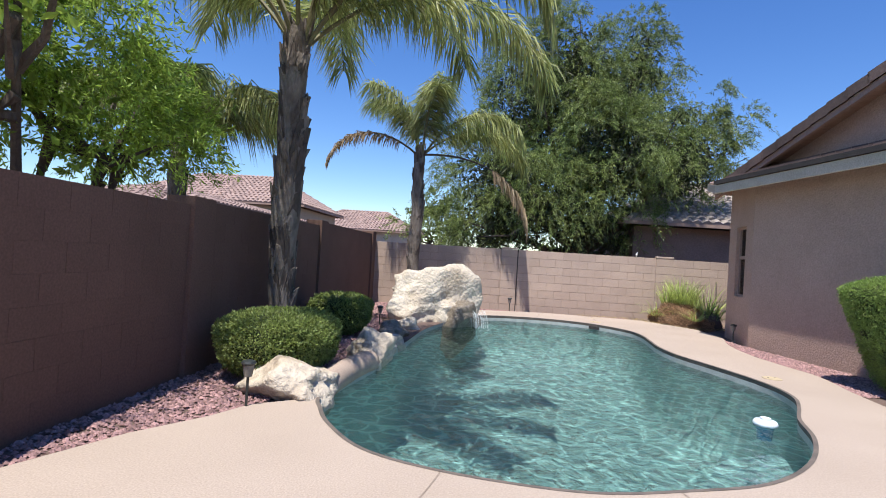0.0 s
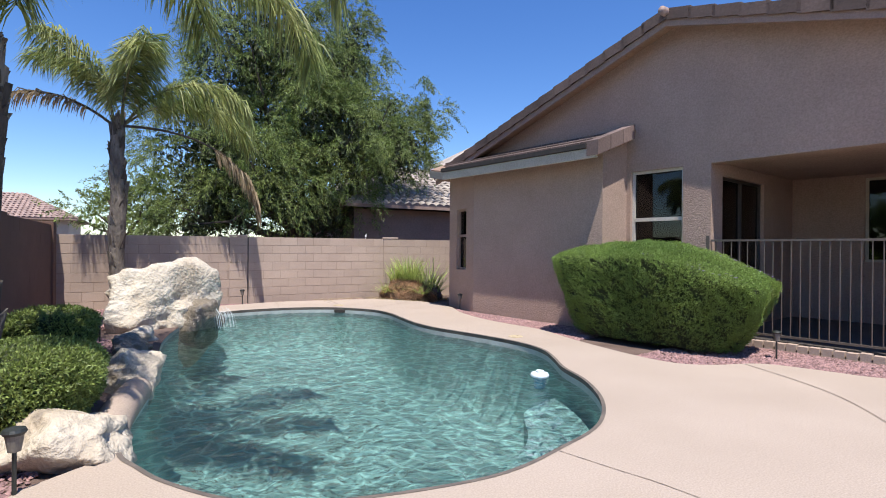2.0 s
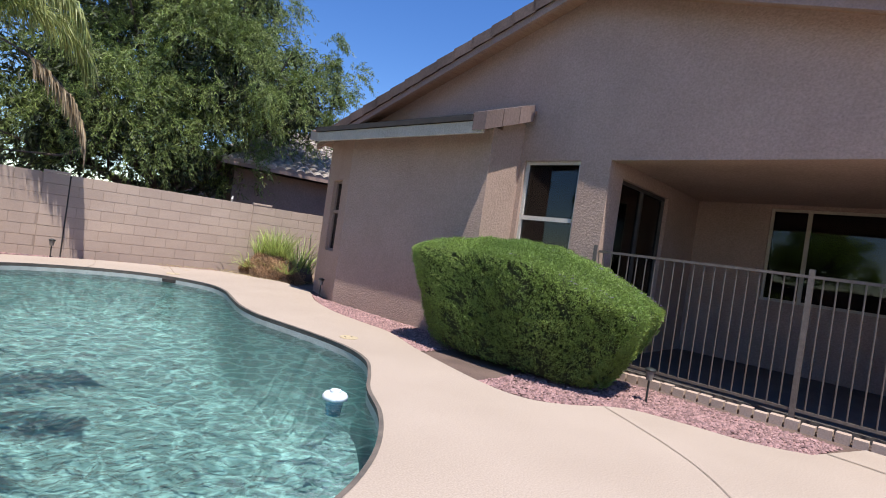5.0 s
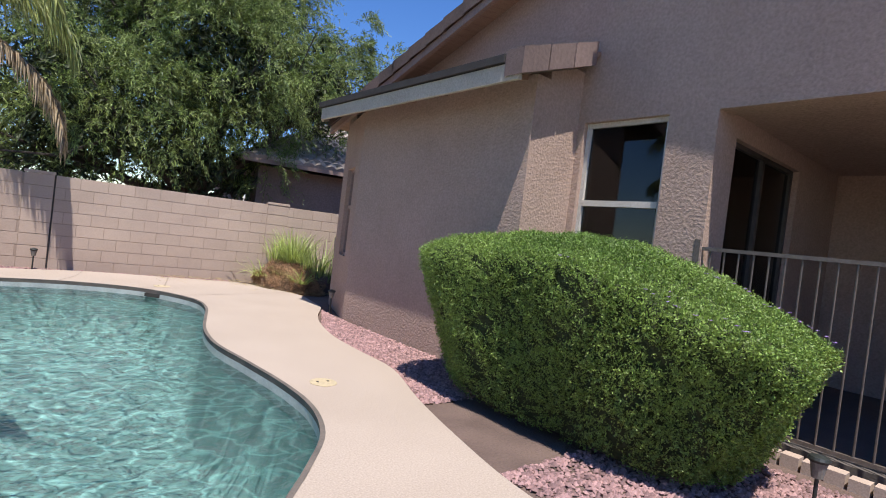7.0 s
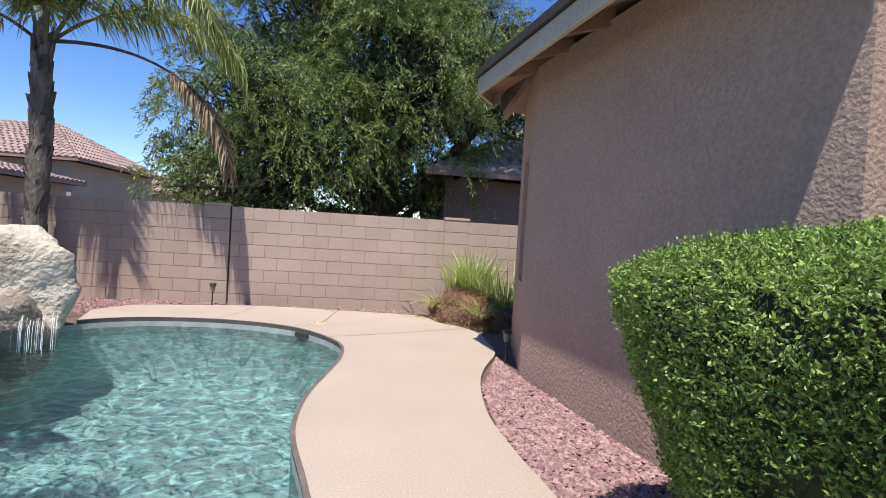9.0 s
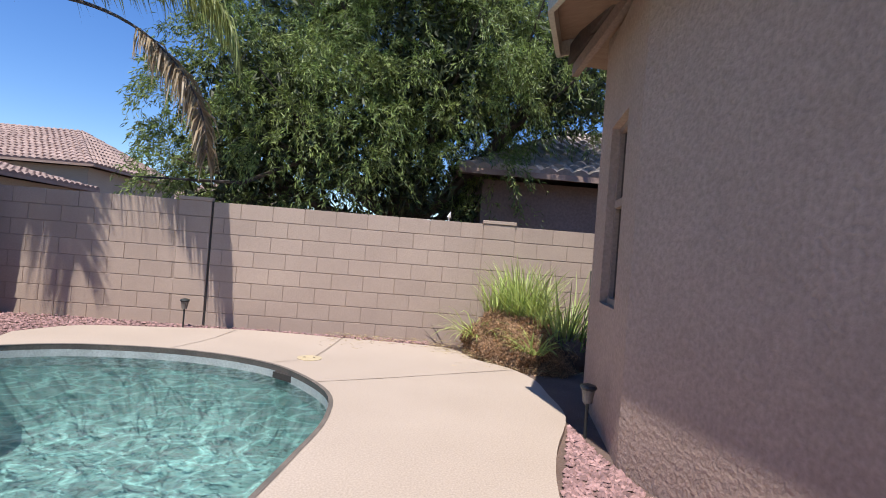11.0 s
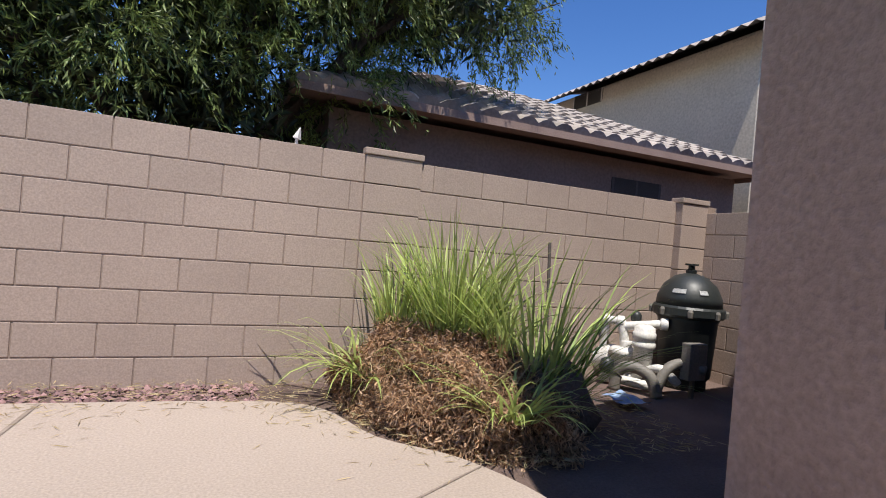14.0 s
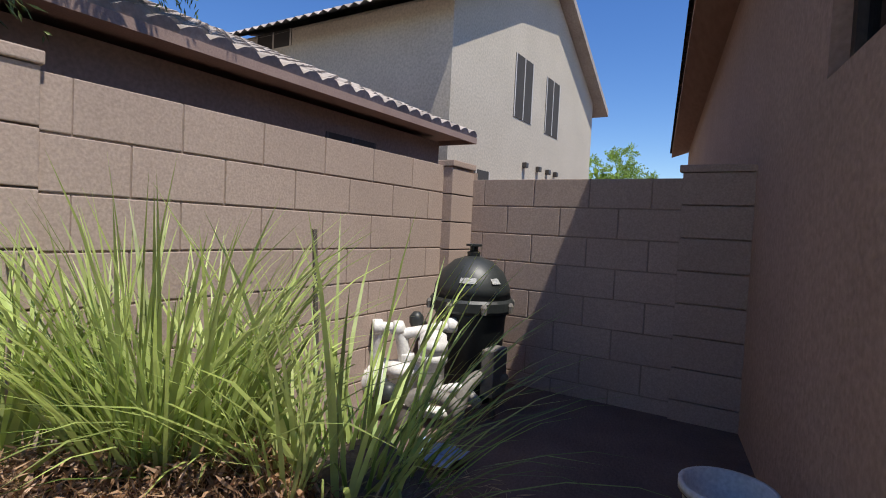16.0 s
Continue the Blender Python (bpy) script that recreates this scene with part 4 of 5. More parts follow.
# ---- palms ----
def frond(parent, base, azimuth, length, rise, droop, seed, mat, count=70, leaf=0.55, hang=1.0, width=0.024, bare=0.2):
    """A feather leaf: curved midrib with long hanging leaflets on both sides."""
    rs = np.random.RandomState(seed)
    a = radians(azimuth)
    h = Vector((math.cos(a), math.sin(a), 0))
    side = Vector((-h.y, h.x, 0))
    pts, p, el, k = [], Vector(base), radians(rise), 22
    for i in range(k):
        pts.append(p.copy())
        p = p + (h * math.cos(el) + Vector((0, 0, math.sin(el)))) * (length / k)
        el -= radians(droop) / k * (0.5 + 1.2 * i / k)
    rib = part("rachis", tube(pts, [0.028 * (1 - 0.85 * i / (k - 1)) + 0.003 for i in range(k)], 6), RACHIS if mat is FROND else BARK_DARK, parent)
    c, d = [], []
    for i in range(count):
        f = bare + (1 - bare) * i / count
        x = f * (k - 1)
        j = min(int(x), k - 2)
        q = pts[j].lerp(pts[j + 1], x - j)
        t = (pts[j + 1] - pts[j]).normalized()
        for sgn in (-1, 1):
            for _ in range(2):
                v = side * sgn * rs.uniform(0.5, 1.0) + t * rs.uniform(0.3, 0.8) + Vector((0, 0, rs.uniform(-1.0, 0.1) * hang))
                c.append(q)
                d.append(v.normalized())
    c, d = np.array(c), np.array(d)
    m = len(c)
    ln = leaf * rs.uniform(0.7, 1.15, (m, 1)) * (0.55 + 0.45 * np.sin(np.linspace(0.4, 2.9, m)))[:, None]
    verts, faces = [], []
    for i in range(m):
        w = np.cross(d[i], rs.normal(0, 1, 3))
        w = w / (np.linalg.norm(w) + 1e-9) * width / 2
        p1 = c[i] + d[i] * ln[i] * 0.5
        d2 = d[i] + np.array((0, 0, -0.9 * hang))
        p2 = p1 + d2 / np.linalg.norm(d2) * ln[i] * 0.55
        o = len(verts)
        verts += [c[i] - w * 0.5, c[i] + w * 0.5, p1 + w, p1 - w, p2]
        faces += [(o, o + 1, o + 2, o + 3), (o + 3, o + 2, o + 4)]
    tagged(raw("foliage", verts, faces, mat, rib), "", "", "", "stuff")


def palm(x, y, height, r0, r1, fronds, seed, label, boots=90, lean=(0, 0)):
    t = thing("palm_tree", label, "palm tree", (x, y, -0.06))
    rs = random.Random(seed)
    pts = [(lean[0] * (i / 14) ** 2 + 0.02 * math.sin(i), lean[1] * (i / 14) ** 2 + 0.02 * math.cos(i * 1.3), height * i / 14) for i in range(15)]
    radii = [(r0 + (r1 - r0) * i / 14) * (0.86 + 0.22 * math.sin(i / 14 * 3.3)) * (1 + 0.05 * math.sin(i * 2.1 + seed)) * (1.25 if i == 0 else 1) for i in range(15)]
    trunk = part("trunk", tube(pts, radii, 16), BARK, t, "grey rough trunk with peeling leaf bases", True)
    for k in range(boots):
        h = rs.uniform(0.06, 1.0) ** 0.75 * height
        i = min(int(h / height * 14), 13)
        a = rs.uniform(0, 2 * math.pi)
        r = radii[i]
        ln, w = rs.uniform(0.14, 0.4), rs.uniform(0.035, 0.085)
        cx, cy = pts[i][0], pts[i][1]
        o, s = Vector((math.cos(a), math.sin(a), 0)), Vector((-math.sin(a), math.cos(a), 0))
        b = Vector((cx, cy, h)) + o * r * 0.93
        q = [b - s * w, b + s * w, b + s * w * 0.45 + o * (0.015 + 0.06 * rs.random() ** 2) + Vector((0, 0, ln)), b - s * w * 0.4 + o * 0.025 + Vector((0, 0, ln * rs.uniform(0.7, 1.1)))]
        inner = [v - o * 0.02 for v in q]
        raw("leaf_base", q + inner, [(0, 1, 2, 3), (7, 6, 5, 4), (0, 4, 5, 1), (1, 5, 6, 2), (2, 6, 7, 3), (3, 7, 4, 0)], BARK if rs.random() < 0.6 else BARK_DARK, trunk)
    top = Vector(pts[-1])
    for j, (az, ln, rise, droop, dry) in enumerate(fronds):
        frond(t, top + Vector((0.1 * math.cos(radians(az)), 0.1 * math.sin(radians(az)), -0.1 + 0.02 * (j % 5))), az, ln, rise, droop, seed * 50 + j,
              FROND_DRY if dry else FROND, 125 if not dry else 90, 0.8 if not dry else (0.6 if dry == 2 else 0.4), 1.05 if not dry else 1.3, 0.024, 0.5 if dry == 2 else 0.2)
    return t


palm(-0.81, 6.22, 3.9, 0.145, 0.165, [(-8, 4.0, 58, 140, 0), (22, 4.3, 48, 125, 0), (50, 4.0, 62, 135, 0), (-40, 3.8, 60, 125, 0), (95, 3.8, 60, 125, 0), (140, 3.6, 65, 120, 0), (175, 3.9, 55, 112, 0),
                                     (205, 3.4, 60, 125, 0), (240, 3.2, 58, 120, 0), (280, 3.3, 62, 120, 0), (320, 3.0, 75, 110, 0), (10, 2.6, 84, 60, 0)], 1,
     "tall queen palm with shaggy grey trunk and drooping fronds", 230)
palm(-0.04, 13.2, 3.95, 0.14, 0.13, [(190, 2.9, 38, 125, 1), (-4, 3.7, 2, 92, 2), (-12, 3.3, 58, 135, 0), (14, 3.4, 44, 125, 0), (150, 2.6, 78, 100, 0), (215, 2.4, 82, 90, 0),
                                      (-70, 2.2, 82, 90, 0), (300, 2.2, 84, 70, 0)], 2,
     "slender queen palm with two dead brown fronds", 110)
palm(-3.4, 8.2, 3.0, 0.15, 0.14, [(-20, 2.6, 60, 130, 0), (20, 2.3, 50, 140, 0), (-60, 2.4, 65, 130, 0), (60, 2.2, 70, 120, 0), (180, 2.4, 60, 120, 0), (120, 2.3, 60, 120, 0), (240, 2.3, 60, 120, 0)], 3,
     "palm behind the garden wall with yellow-green fronds", 10)


# ---- trees ----
def tree(x, y, lobes, seed, mat, label, leaf, trunk_r, fork, droop=0.5, clump=0.6, dense=1.0, sprays=22, each=24, fill=8, inside=None):
    t = thing("tree", label, "tree", (x, y, -0.06))
    rs = np.random.RandomState(seed)
    limbs = bmesh.new()
    base = Vector((0, 0, 0))
    f = Vector((0.1, 0.05, fork))
    tube([base, (0.03, 0.02, fork * 0.5), f], [trunk_r * 1.3, trunk_r, trunk_r * 0.85], 12, limbs)
    for cx, cy, cz, rx, ry, rz in lobes:
        e = Vector((cx - x, cy - y, cz))
        m = f.lerp(e, 0.5) + Vector((0, 0, -0.3))
        tube(spline([f - Vector((0, 0, 0.2)), m, e + Vector((0, 0, 0.3))], 5), [trunk_r * 0.6 * (1 - 0.085 * i) + 0.01 for i in range(11)], 8, limbs)
        for k in range(5):
            q = e + Vector(rs.normal(0, 0.55, 3)) * Vector((rx, ry, rz)).length * 0.5
            tube([m.lerp(e, 0.3 + 0.14 * k), m.lerp(q, 0.6), q], [0.05, 0.03, 0.01], 5, limbs)
    part("trunk", limbs, TRUNK, t, "dark rough trunk and limbs")
    cs, ds, inner = [], [], []
    for cx, cy, cz, rx, ry, rz in lobes:
        size = np.array((rx, ry, rz))
        here = np.array((cx - x, cy - y, cz))
        k = max(6, int(dense * (rx * ry + ry * rz + rx * rz) * 4.2))
        d = rs.normal(0, 1, (k, 3))
        d[:, 2] = np.where(d[:, 2] < -0.7, -d[:, 2], d[:, 2])
        d /= np.linalg.norm(d, axis=1)[:, None]
        tuft = here + d * size * rs.uniform(0.6, 1.1, (k, 1)) * np.array([1 + 0.25 * noise.noise(Vector(v) * 2.3 + Vector((cx, cy, cz))) for v in d])[:, None]
        big = rs.uniform(0.6, 1.25, (k, 1)) * clump
        # drooping sprays round each tuft
        m = sprays
        e = rs.normal(0, 1, (k, m, 3)) + d[:, None] * 0.9 + np.array((0, 0, 0.35))
        e /= np.linalg.norm(e, axis=2)[..., None]
        start = tuft[:, None] + e * big[:, None] * rs.uniform(0.25, 0.85, (k, m, 1))
        reach = big[:, None] * rs.uniform(0.5, 0.95, (k, m, 1))
        f = rs.uniform(0, 1, (k, m, each, 1))
        pts = start[:, :, None] + e[:, :, None] * reach[:, :, None] * f + np.array((0, 0, -1.0)) * droop * reach[:, :, None] * f ** 2
        way = e[:, :, None] * 0.6 + np.array((0, 0, -1.0)) * droop * f * 1.3 + rs.normal(0, 0.45, pts.shape)
        cs.append((pts + rs.normal(0, 0.02, pts.shape)).reshape(-1, 3))
        ds.append(way.reshape(-1, 3))
        v = rs.normal(0, 1, (int(k * fill), 3))
        v /= np.linalg.norm(v, axis=1)[:, None]
        inner.append(here + v * size * rs.uniform(0.1, 0.85, (len(v), 1)))
    leaves("crown", np.concatenate(cs), np.concatenate(ds), leaf[0], leaf[1], mat, t, 0.0, seed, "loose crown of narrow leaves in drooping sprays", 0.3)
    inner = np.concatenate(inner)
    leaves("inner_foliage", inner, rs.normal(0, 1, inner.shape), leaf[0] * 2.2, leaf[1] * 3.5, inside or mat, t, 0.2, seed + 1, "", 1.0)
    return t


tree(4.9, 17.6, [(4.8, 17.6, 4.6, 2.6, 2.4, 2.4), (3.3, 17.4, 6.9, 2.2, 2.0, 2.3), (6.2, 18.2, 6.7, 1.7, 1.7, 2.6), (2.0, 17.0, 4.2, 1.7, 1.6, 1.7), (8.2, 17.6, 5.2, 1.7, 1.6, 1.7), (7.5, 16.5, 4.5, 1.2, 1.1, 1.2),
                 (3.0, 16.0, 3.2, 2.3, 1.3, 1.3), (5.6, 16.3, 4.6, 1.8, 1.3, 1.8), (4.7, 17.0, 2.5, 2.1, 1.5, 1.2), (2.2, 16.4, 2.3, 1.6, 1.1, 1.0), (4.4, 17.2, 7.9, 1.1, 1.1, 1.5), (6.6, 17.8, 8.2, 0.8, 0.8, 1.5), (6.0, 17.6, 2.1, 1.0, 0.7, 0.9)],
     31, TREE_LEAF, "large feathery green tree behind the block wall", (0.11, 0.021), 0.28, 1.9, 0.75, 0.58, 1.0, 24, 28, 48, INNER_SHADE_LEAF)
tree(-2.9, 4.6, [(-2.5, 4.6, 2.5, 0.95, 1.2, 0.9), (-3.0, 3.6, 3.0, 1.2, 1.2, 1.1), (-2.2, 5.3, 2.3, 0.7, 0.9, 0.6), (-3.6, 3.0, 2.4, 1.2, 1.3, 1.0), (-1.55, 3.1, 2.9, 0.6, 0.8, 0.5)], 32, SHRUB_LEAF, "bright green feathery tree leaning over the wall", (0.08, 0.019), 0.08, 1.4, 0.25, 0.38, 2.3, 22, 22)
tree(31, 18.4, [(31, 18.4, 3.6, 1.5, 1.5, 1.3), (32.5, 18.0, 3.0, 1.6, 1.5, 1.2)], 33, SHRUB_LEAF, "small green tree beyond the far house", (0.16, 0.05), 0.12, 2.0, 0.3, 0.6, 0.8, 12, 14)
tree(0.6, 21, [(0.6, 21, 2.6, 1.6, 1.4, 1.2), (-0.6, 21.5, 2.2, 1.4, 1.2, 0.9), (1.9, 19.6, 2.0, 1.6, 1.2, 1.1)], 34, TREE_LEAF, "dark green shrub tree beyond the wall", (0.12, 0.035), 0.12, 1.2, 0.5, 0.55, 1.0, 16, 18)

# ---- ornamental grass ----


def blades(name, parent, centre, spread, count, length, lean, mat, seed, width=0.008, up=0.75, droop=1.0):
    rs = np.random.RandomState(seed)
    verts, faces = [], []
    for i in range(count):
        a, r = rs.uniform(0, 6.28), rs.uniform(0, 1) ** 0.5
        b = np.array(centre) + np.array((spread[0] * r * math.cos(a), spread[1] * r * math.sin(a), 0))
        a2 = a + rs.normal(0, 0.7)
        o = np.array((math.cos(a2), math.sin(a2), 0)) * lean * rs.uniform(0.3, 1.2)
        d = o + np.array((0, 0, up))
        d /= np.linalg.norm(d)
        s = np.array((-math.sin(a2 + rs.normal(0, 0.8)), math.cos(a2), 0)) * width
        ln = length * rs.uniform(0.55, 1.15)
        p, k, start = b, 5, len(verts)
        for j in range(k + 1):
            w = s * (1 - j / k) ** 0.6
            verts += [p - w, p + w]
            p = p + d * ln / k
            d = d + o * 0.12 + np.array((0, 0, -0.13 * droop * (j + 1) / k * 2))
            d /= np.linalg.norm(d)
        for j in range(k):
            q = start + 2 * j
            faces.append((q, q + 1, q + 3, q + 2))
    return raw(name, verts, faces, mat, parent)


gr = thing("ornamental_grass", "clump of long green grass over a mound of dry straw", "ornamental grass", (6.54, 12.86, -0.05))
gr.rotation_euler = (0, 0, radians(117.6))


def mound_at(d, k=1.0):
    """A point of the straw mound in a direction; it is highest towards its far end."""
    h = 0.46 + 0.12 * d.x
    return Vector((d.x * 0.74, d.y * 0.46, max(d.z, -0.1) * h)) * k * (1 + 0.22 * noise.noise(d * 2.4))


mound = bmesh.new()
bmesh.ops.create_icosphere(mound, subdivisions=4, radius=1)
for v in mound.verts:
    v.co = mound_at(v.co.normalized(), 0.97)
part("mound", mound, STRAW_BED, gr, "", True)
rs = np.random.RandomState(5)
d = rs.normal(0, 1, (34000, 3))
d[:, 2] = abs(d[:, 2])
d /= np.linalg.norm(d, axis=1)[:, None]
c = np.array([mound_at(Vector(q), k) for q, k in zip(d, rs.uniform(0.95, 1.1, len(d)))])
leaves("straw", c, np.cross(d, rs.normal(0, 1, d.shape)), 0.06, 0.0095, STRAW, gr, 0.3, 5, "dry brown straw and curled leaves", 0.9, 0.9)
for at_, spread, count, length, lean, mat, seed, width, up, droop in (
        ((0.12, -0.1, 0.42), (0.2, 0.14, 0), 260, 0.82, 0.5, GRASS, 6, 0.0095, 0.95, 1.0),
        ((-0.02, -0.2, 0.38), (0.12, 0.12, 0), 110, 0.75, 0.75, GRASS, 16, 0.0095, 0.8, 1.4),
        ((0.52, -0.02, 0.36), (0.1, 0.1, 0), 80, 0.68, 0.4, GRASS, 7, 0.0095, 0.95, 1.0),
        ((0.58, 0.26, 0.18), (0.12, 0.1, 0), 55, 0.72, 1.0, GRASS, 26, 0.0105, 0.55, 2.1),
        ((0.3, 0.36, 0.22), (0.1, 0.08, 0), 40, 0.5, 1.0, GRASS, 27, 0.0105, 0.55, 2.2),
        ((-0.55, 0.26, 0.2), (0.12, 0.1, 0), 75, 0.45, 0.9, GRASS, 17, 0.0095, 0.6, 2.0),
        ((-0.28, -0.04, 0.34), (0.05, 0.05, 0), 24, 0.55, 0.35, GRASS, 28, 0.0095, 1.0, 0.7),
        ((0.62, 0.12, 0.12), (0.15, 0.2, 0), 45, 0.75, 1.0, GRASS_DRY, 8, 0.004, 0.5, 1.6),
        ((0.0, 0.1, 0.3), (0.55, 0.3, 0), 90, 0.35, 1.0, GRASS_DRY, 12, 0.004, 0.5, 1.6),
        ((0.64, 0.0, 0.15), (0.1, 0.12, 0), 18, 0.85, 0.9, HEDGE_DARK, 13, 0.004, 0.7, 1.5)):
    blades("green_blades" if mat is GRASS else "dry_blades", gr, at_, spread, count, length, lean, mat, seed, width, up, droop)
g2 = thing("ornamental_grass", "smaller clump of dark green spiky grass", "ornamental grass", (7.02, 12.72, -0.05))
blades("green_blades", g2, (0, 0, 0.1), (0.16, 0.16, 0), 120, 1.1, 0.5, GRASS, 9, 0.011, 0.85, 1.1)
blades("dark_blades", g2, (0.1, 0, 0.1), (0.16, 0.16, 0), 110, 1.0, 0.9, HEDGE, 10, 0.008, 0.7, 1.3)
core = bmesh.new()
bmesh.ops.create_icosphere(core, subdivisions=3, radius=0.36)
for v in core.verts:
    v.co = Vector((v.co.x, v.co.y, max(v.co.z * 0.8 + 0.1, 0))) * (1 + 0.2 * noise.noise(v.co * 5))
part("mound", core, DIRT, g2, "", True)
tagged(part("stake", tube([(7.5, 13.3, -0.06), (7.47, 13.35, 1.05)], 0.012, 6), IRON), "thin rusty iron stake beside the grass", "stake")

# ---- pool equipment ----
eq = thing("pool_filter", "black dome pool filter tank with white labels", "pool filter", (8.88, 13.3, -0.05))
eq.scale = (0.9, 0.9, 0.9)
part("tank", lathe([(0.2, 0), (0.2, 0.08), (0.23, 0.12), (0.26, 0.62), (0.28, 0.66)], 28), BLACK_PLASTIC, eq, "", True)
part("band_clamp", lathe([(0.3, 0.66), (0.315, 0.68), (0.315, 0.74), (0.3, 0.76)], 28), BLACK_PLASTIC, eq)
for k in range(8):
    part("clamp_bolt", lathe([(0.02, 0), (0.025, 0.05), (0.015, 0.07)], 8, pose(0.32 * math.cos(k * 0.785), 0.32 * math.sin(k * 0.785), 0.67)), PVC_GREY, eq)
part("dome", lathe([(0.29, 0.76), (0.28, 0.84), (0.23, 0.95), (0.14, 1.03), (0.05, 1.06)], 28), BLACK_PLASTIC, eq, "", True)
part("air_valve", lathe([(0.045, 1.05), (0.05, 1.09), (0.03, 1.1), (0.03, 1.13), (0.06, 1.135), (0.06, 1.15)], 12), BLACK_PLASTIC, eq)
for a0, half in ((-158, 13), (-112, 8)):
    bm = bmesh.new()
    grid = []
    for i in range(4):
        r, z = 0.268 - 0.036 * i / 3 * 1.9, 0.875 + 0.085 * i / 3
        grid.append([bm.verts.new(((r + 0.006) * math.cos(radians(a0 + half * (j / 3 - 1))), (r + 0.006) * math.sin(radians(a0 + half * (j / 3 - 1))), z + 0.004)) for j in range(7)])
    for a, b in zip(grid, grid[1:]):
        for j in range(6):
            bm.faces.new((a[j], a[j + 1], b[j + 1], b[j]))
    bmesh.ops.solidify(bm, geom=bm.faces[:], thickness=0.002)
    part("label", bm, LABEL, eq, "white paper label")
pump = thing("pump_plumbing", "white plastic pool pump and pipes beside the filter", "pool pump", (8.88, 13.3, -0.05))
pump.rotation_euler = (0, 0, radians(-56.5))
part("pump_body", lathe([(0.05, 0), (0.1, 0.02), (0.115, 0.06), (0.115, 0.2), (0.13, 0.21), (0.13, 0.25), (0.1, 0.28), (0.1, 0.4), (0.07, 0.43)], 20, pose(-0.78, -0.22, 0.16, 0, 90, 0)), PVC, pump, "", True)
part("strainer", lathe([(0.09, 0.0), (0.1, 0.05), (0.1, 0.2), (0.125, 0.21), (0.125, 0.25), (0.1, 0.27), (0.03, 0.28)], 20, pose(-0.42, -0.3, 0.02)), PVC, pump, "", True)
part("chlorinator", lathe([(0.075, 0.0), (0.075, 0.2), (0.09, 0.21), (0.09, 0.25), (0.082, 0.255), (0.082, 0.275), (0.09, 0.28), (0.09, 0.33), (0.082, 0.335), (0.08, 0.37), (0.05, 0.39)], 22, pose(-0.25, -0.4, 0.12)), PVC, pump, "white ribbed cylinder", True)
for pts, r in (([(-0.14, -0.2, 0.52), (-0.26, -0.28, 0.5), (-0.42, -0.3, 0.47), (-0.47, -0.3, 0.46)], 0.036), ([(-0.47, -0.3, 0.52), (-0.44, -0.3, 0.42), (-0.41, -0.3, 0.24)], 0.04),
               ([(-0.6, -0.28, 0.5), (-0.47, -0.3, 0.5)], 0.036), ([(-0.62, -0.25, 0.24), (-0.6, -0.27, 0.4), (-0.58, -0.28, 0.52)], 0.034), ([(-0.2, -0.45, 0.16), (-0.08, -0.5, 0.2), (0.03, -0.45, 0.1)], 0.034),
               ([(-0.55, -0.45, 0.04), (-0.35, -0.5, 0.06), (-0.12, -0.5, 0.05)], 0.036), ([(-0.33, -0.4, 0.06), (-0.25, -0.42, 0.12), (-0.2, -0.4, 0.2)], 0.034)):
    part("pipe", tube(spline(pts, 5), r, 12), PVC, pump, "", True)
for pts, r in (([(-0.4, -0.62, 0.0), (-0.38, -0.62, 0.14), (-0.28, -0.62, 0.2), (-0.14, -0.62, 0.15), (-0.08, -0.62, 0.0)], 0.045), ([(-0.1, -0.55, 0.05), (-0.05, -0.5, 0.2), (0.05, -0.42, 0.26), (0.2, -0.35, 0.22)], 0.04)):
    part("pipe", tube(spline(pts, 5), r, 12), PVC_GREY, pump, "grey plastic pipe bend", True)
for x, y, z in ((-0.47, -0.3, 0.5), (-0.41, -0.3, 0.32), (-0.14, -0.22, 0.52), (-0.6, -0.28, 0.5)):
    part("coupling", lathe([(0.047, -0.03), (0.05, -0.02), (0.05, 0.02), (0.047, 0.03)], 14, pose(x, y, z, 0, 90 if z > 0.45 else 0, 15)), PVC, pump, "", True)
part("valve_handle", lathe([(0.03, 0), (0.045, 0.03), (0.045, 0.07), (0.02, 0.1)], 10, pose(-0.36, -0.24, 0.5)), BLACK_PLASTIC, pump, "black valve handle", True)
part("valve", lathe([(0.05, 0), (0.065, 0.04), (0.05, 0.1), (0.02, 0.12)], 12, pose(-0.5, -0.5, 0.1)), BLACK_PLASTIC, pump, "", True)
box_t = thing("control_box", "grey timer box on the pool equipment", "control box", (8.62, 12.98, -0.05))
box_t.scale = (0.7, 0.7, 0.85)
part("post", cube((-0.02, -0.02, 0), (0.02, 0.02, 0.4)), IRON, box_t)
part("box", cube((-0.13, -0.06, 0.17), (0.13, 0.06, 0.5), None, 0.01), PVC_GREY, box_t)
rag = bmesh.new()
bmesh.ops.create_grid(rag, x_segments=12, y_segments=12, size=0.12)
for v in rag.verts:
    v.co.z = 0.05 + 0.05 * noise.noise(v.co * 9)
cl = part("tarp", rag, BLUE_CLOTH, None, "", True)
cl.location = (7.9, 12.9, -0.05)
tagged(cl, "crumpled blue and white cloth on the ground", "cloth")
bucket = thing("bucket", "white plastic bucket in the shade by the house", "bucket", (7.74, 11.67, -0.05))
bucket.scale = (0.9, 0.9, 0.9)
part("pail", lathe([(0.13, 0.0), (0.155, 0.33), (0.17, 0.33), (0.17, 0.36), (0.15, 0.36), (0.125, 0.02)], 24), PVC, bucket, "", True)
part("handle", tube([(0.16 * math.cos(k / 10 * math.pi), 0.16 * math.sin(k / 10 * math.pi), 0.34 - 0.02 * math.sin(k / 10 * math.pi)) for k in range(11)], 0.005, 6), IRON, bucket)

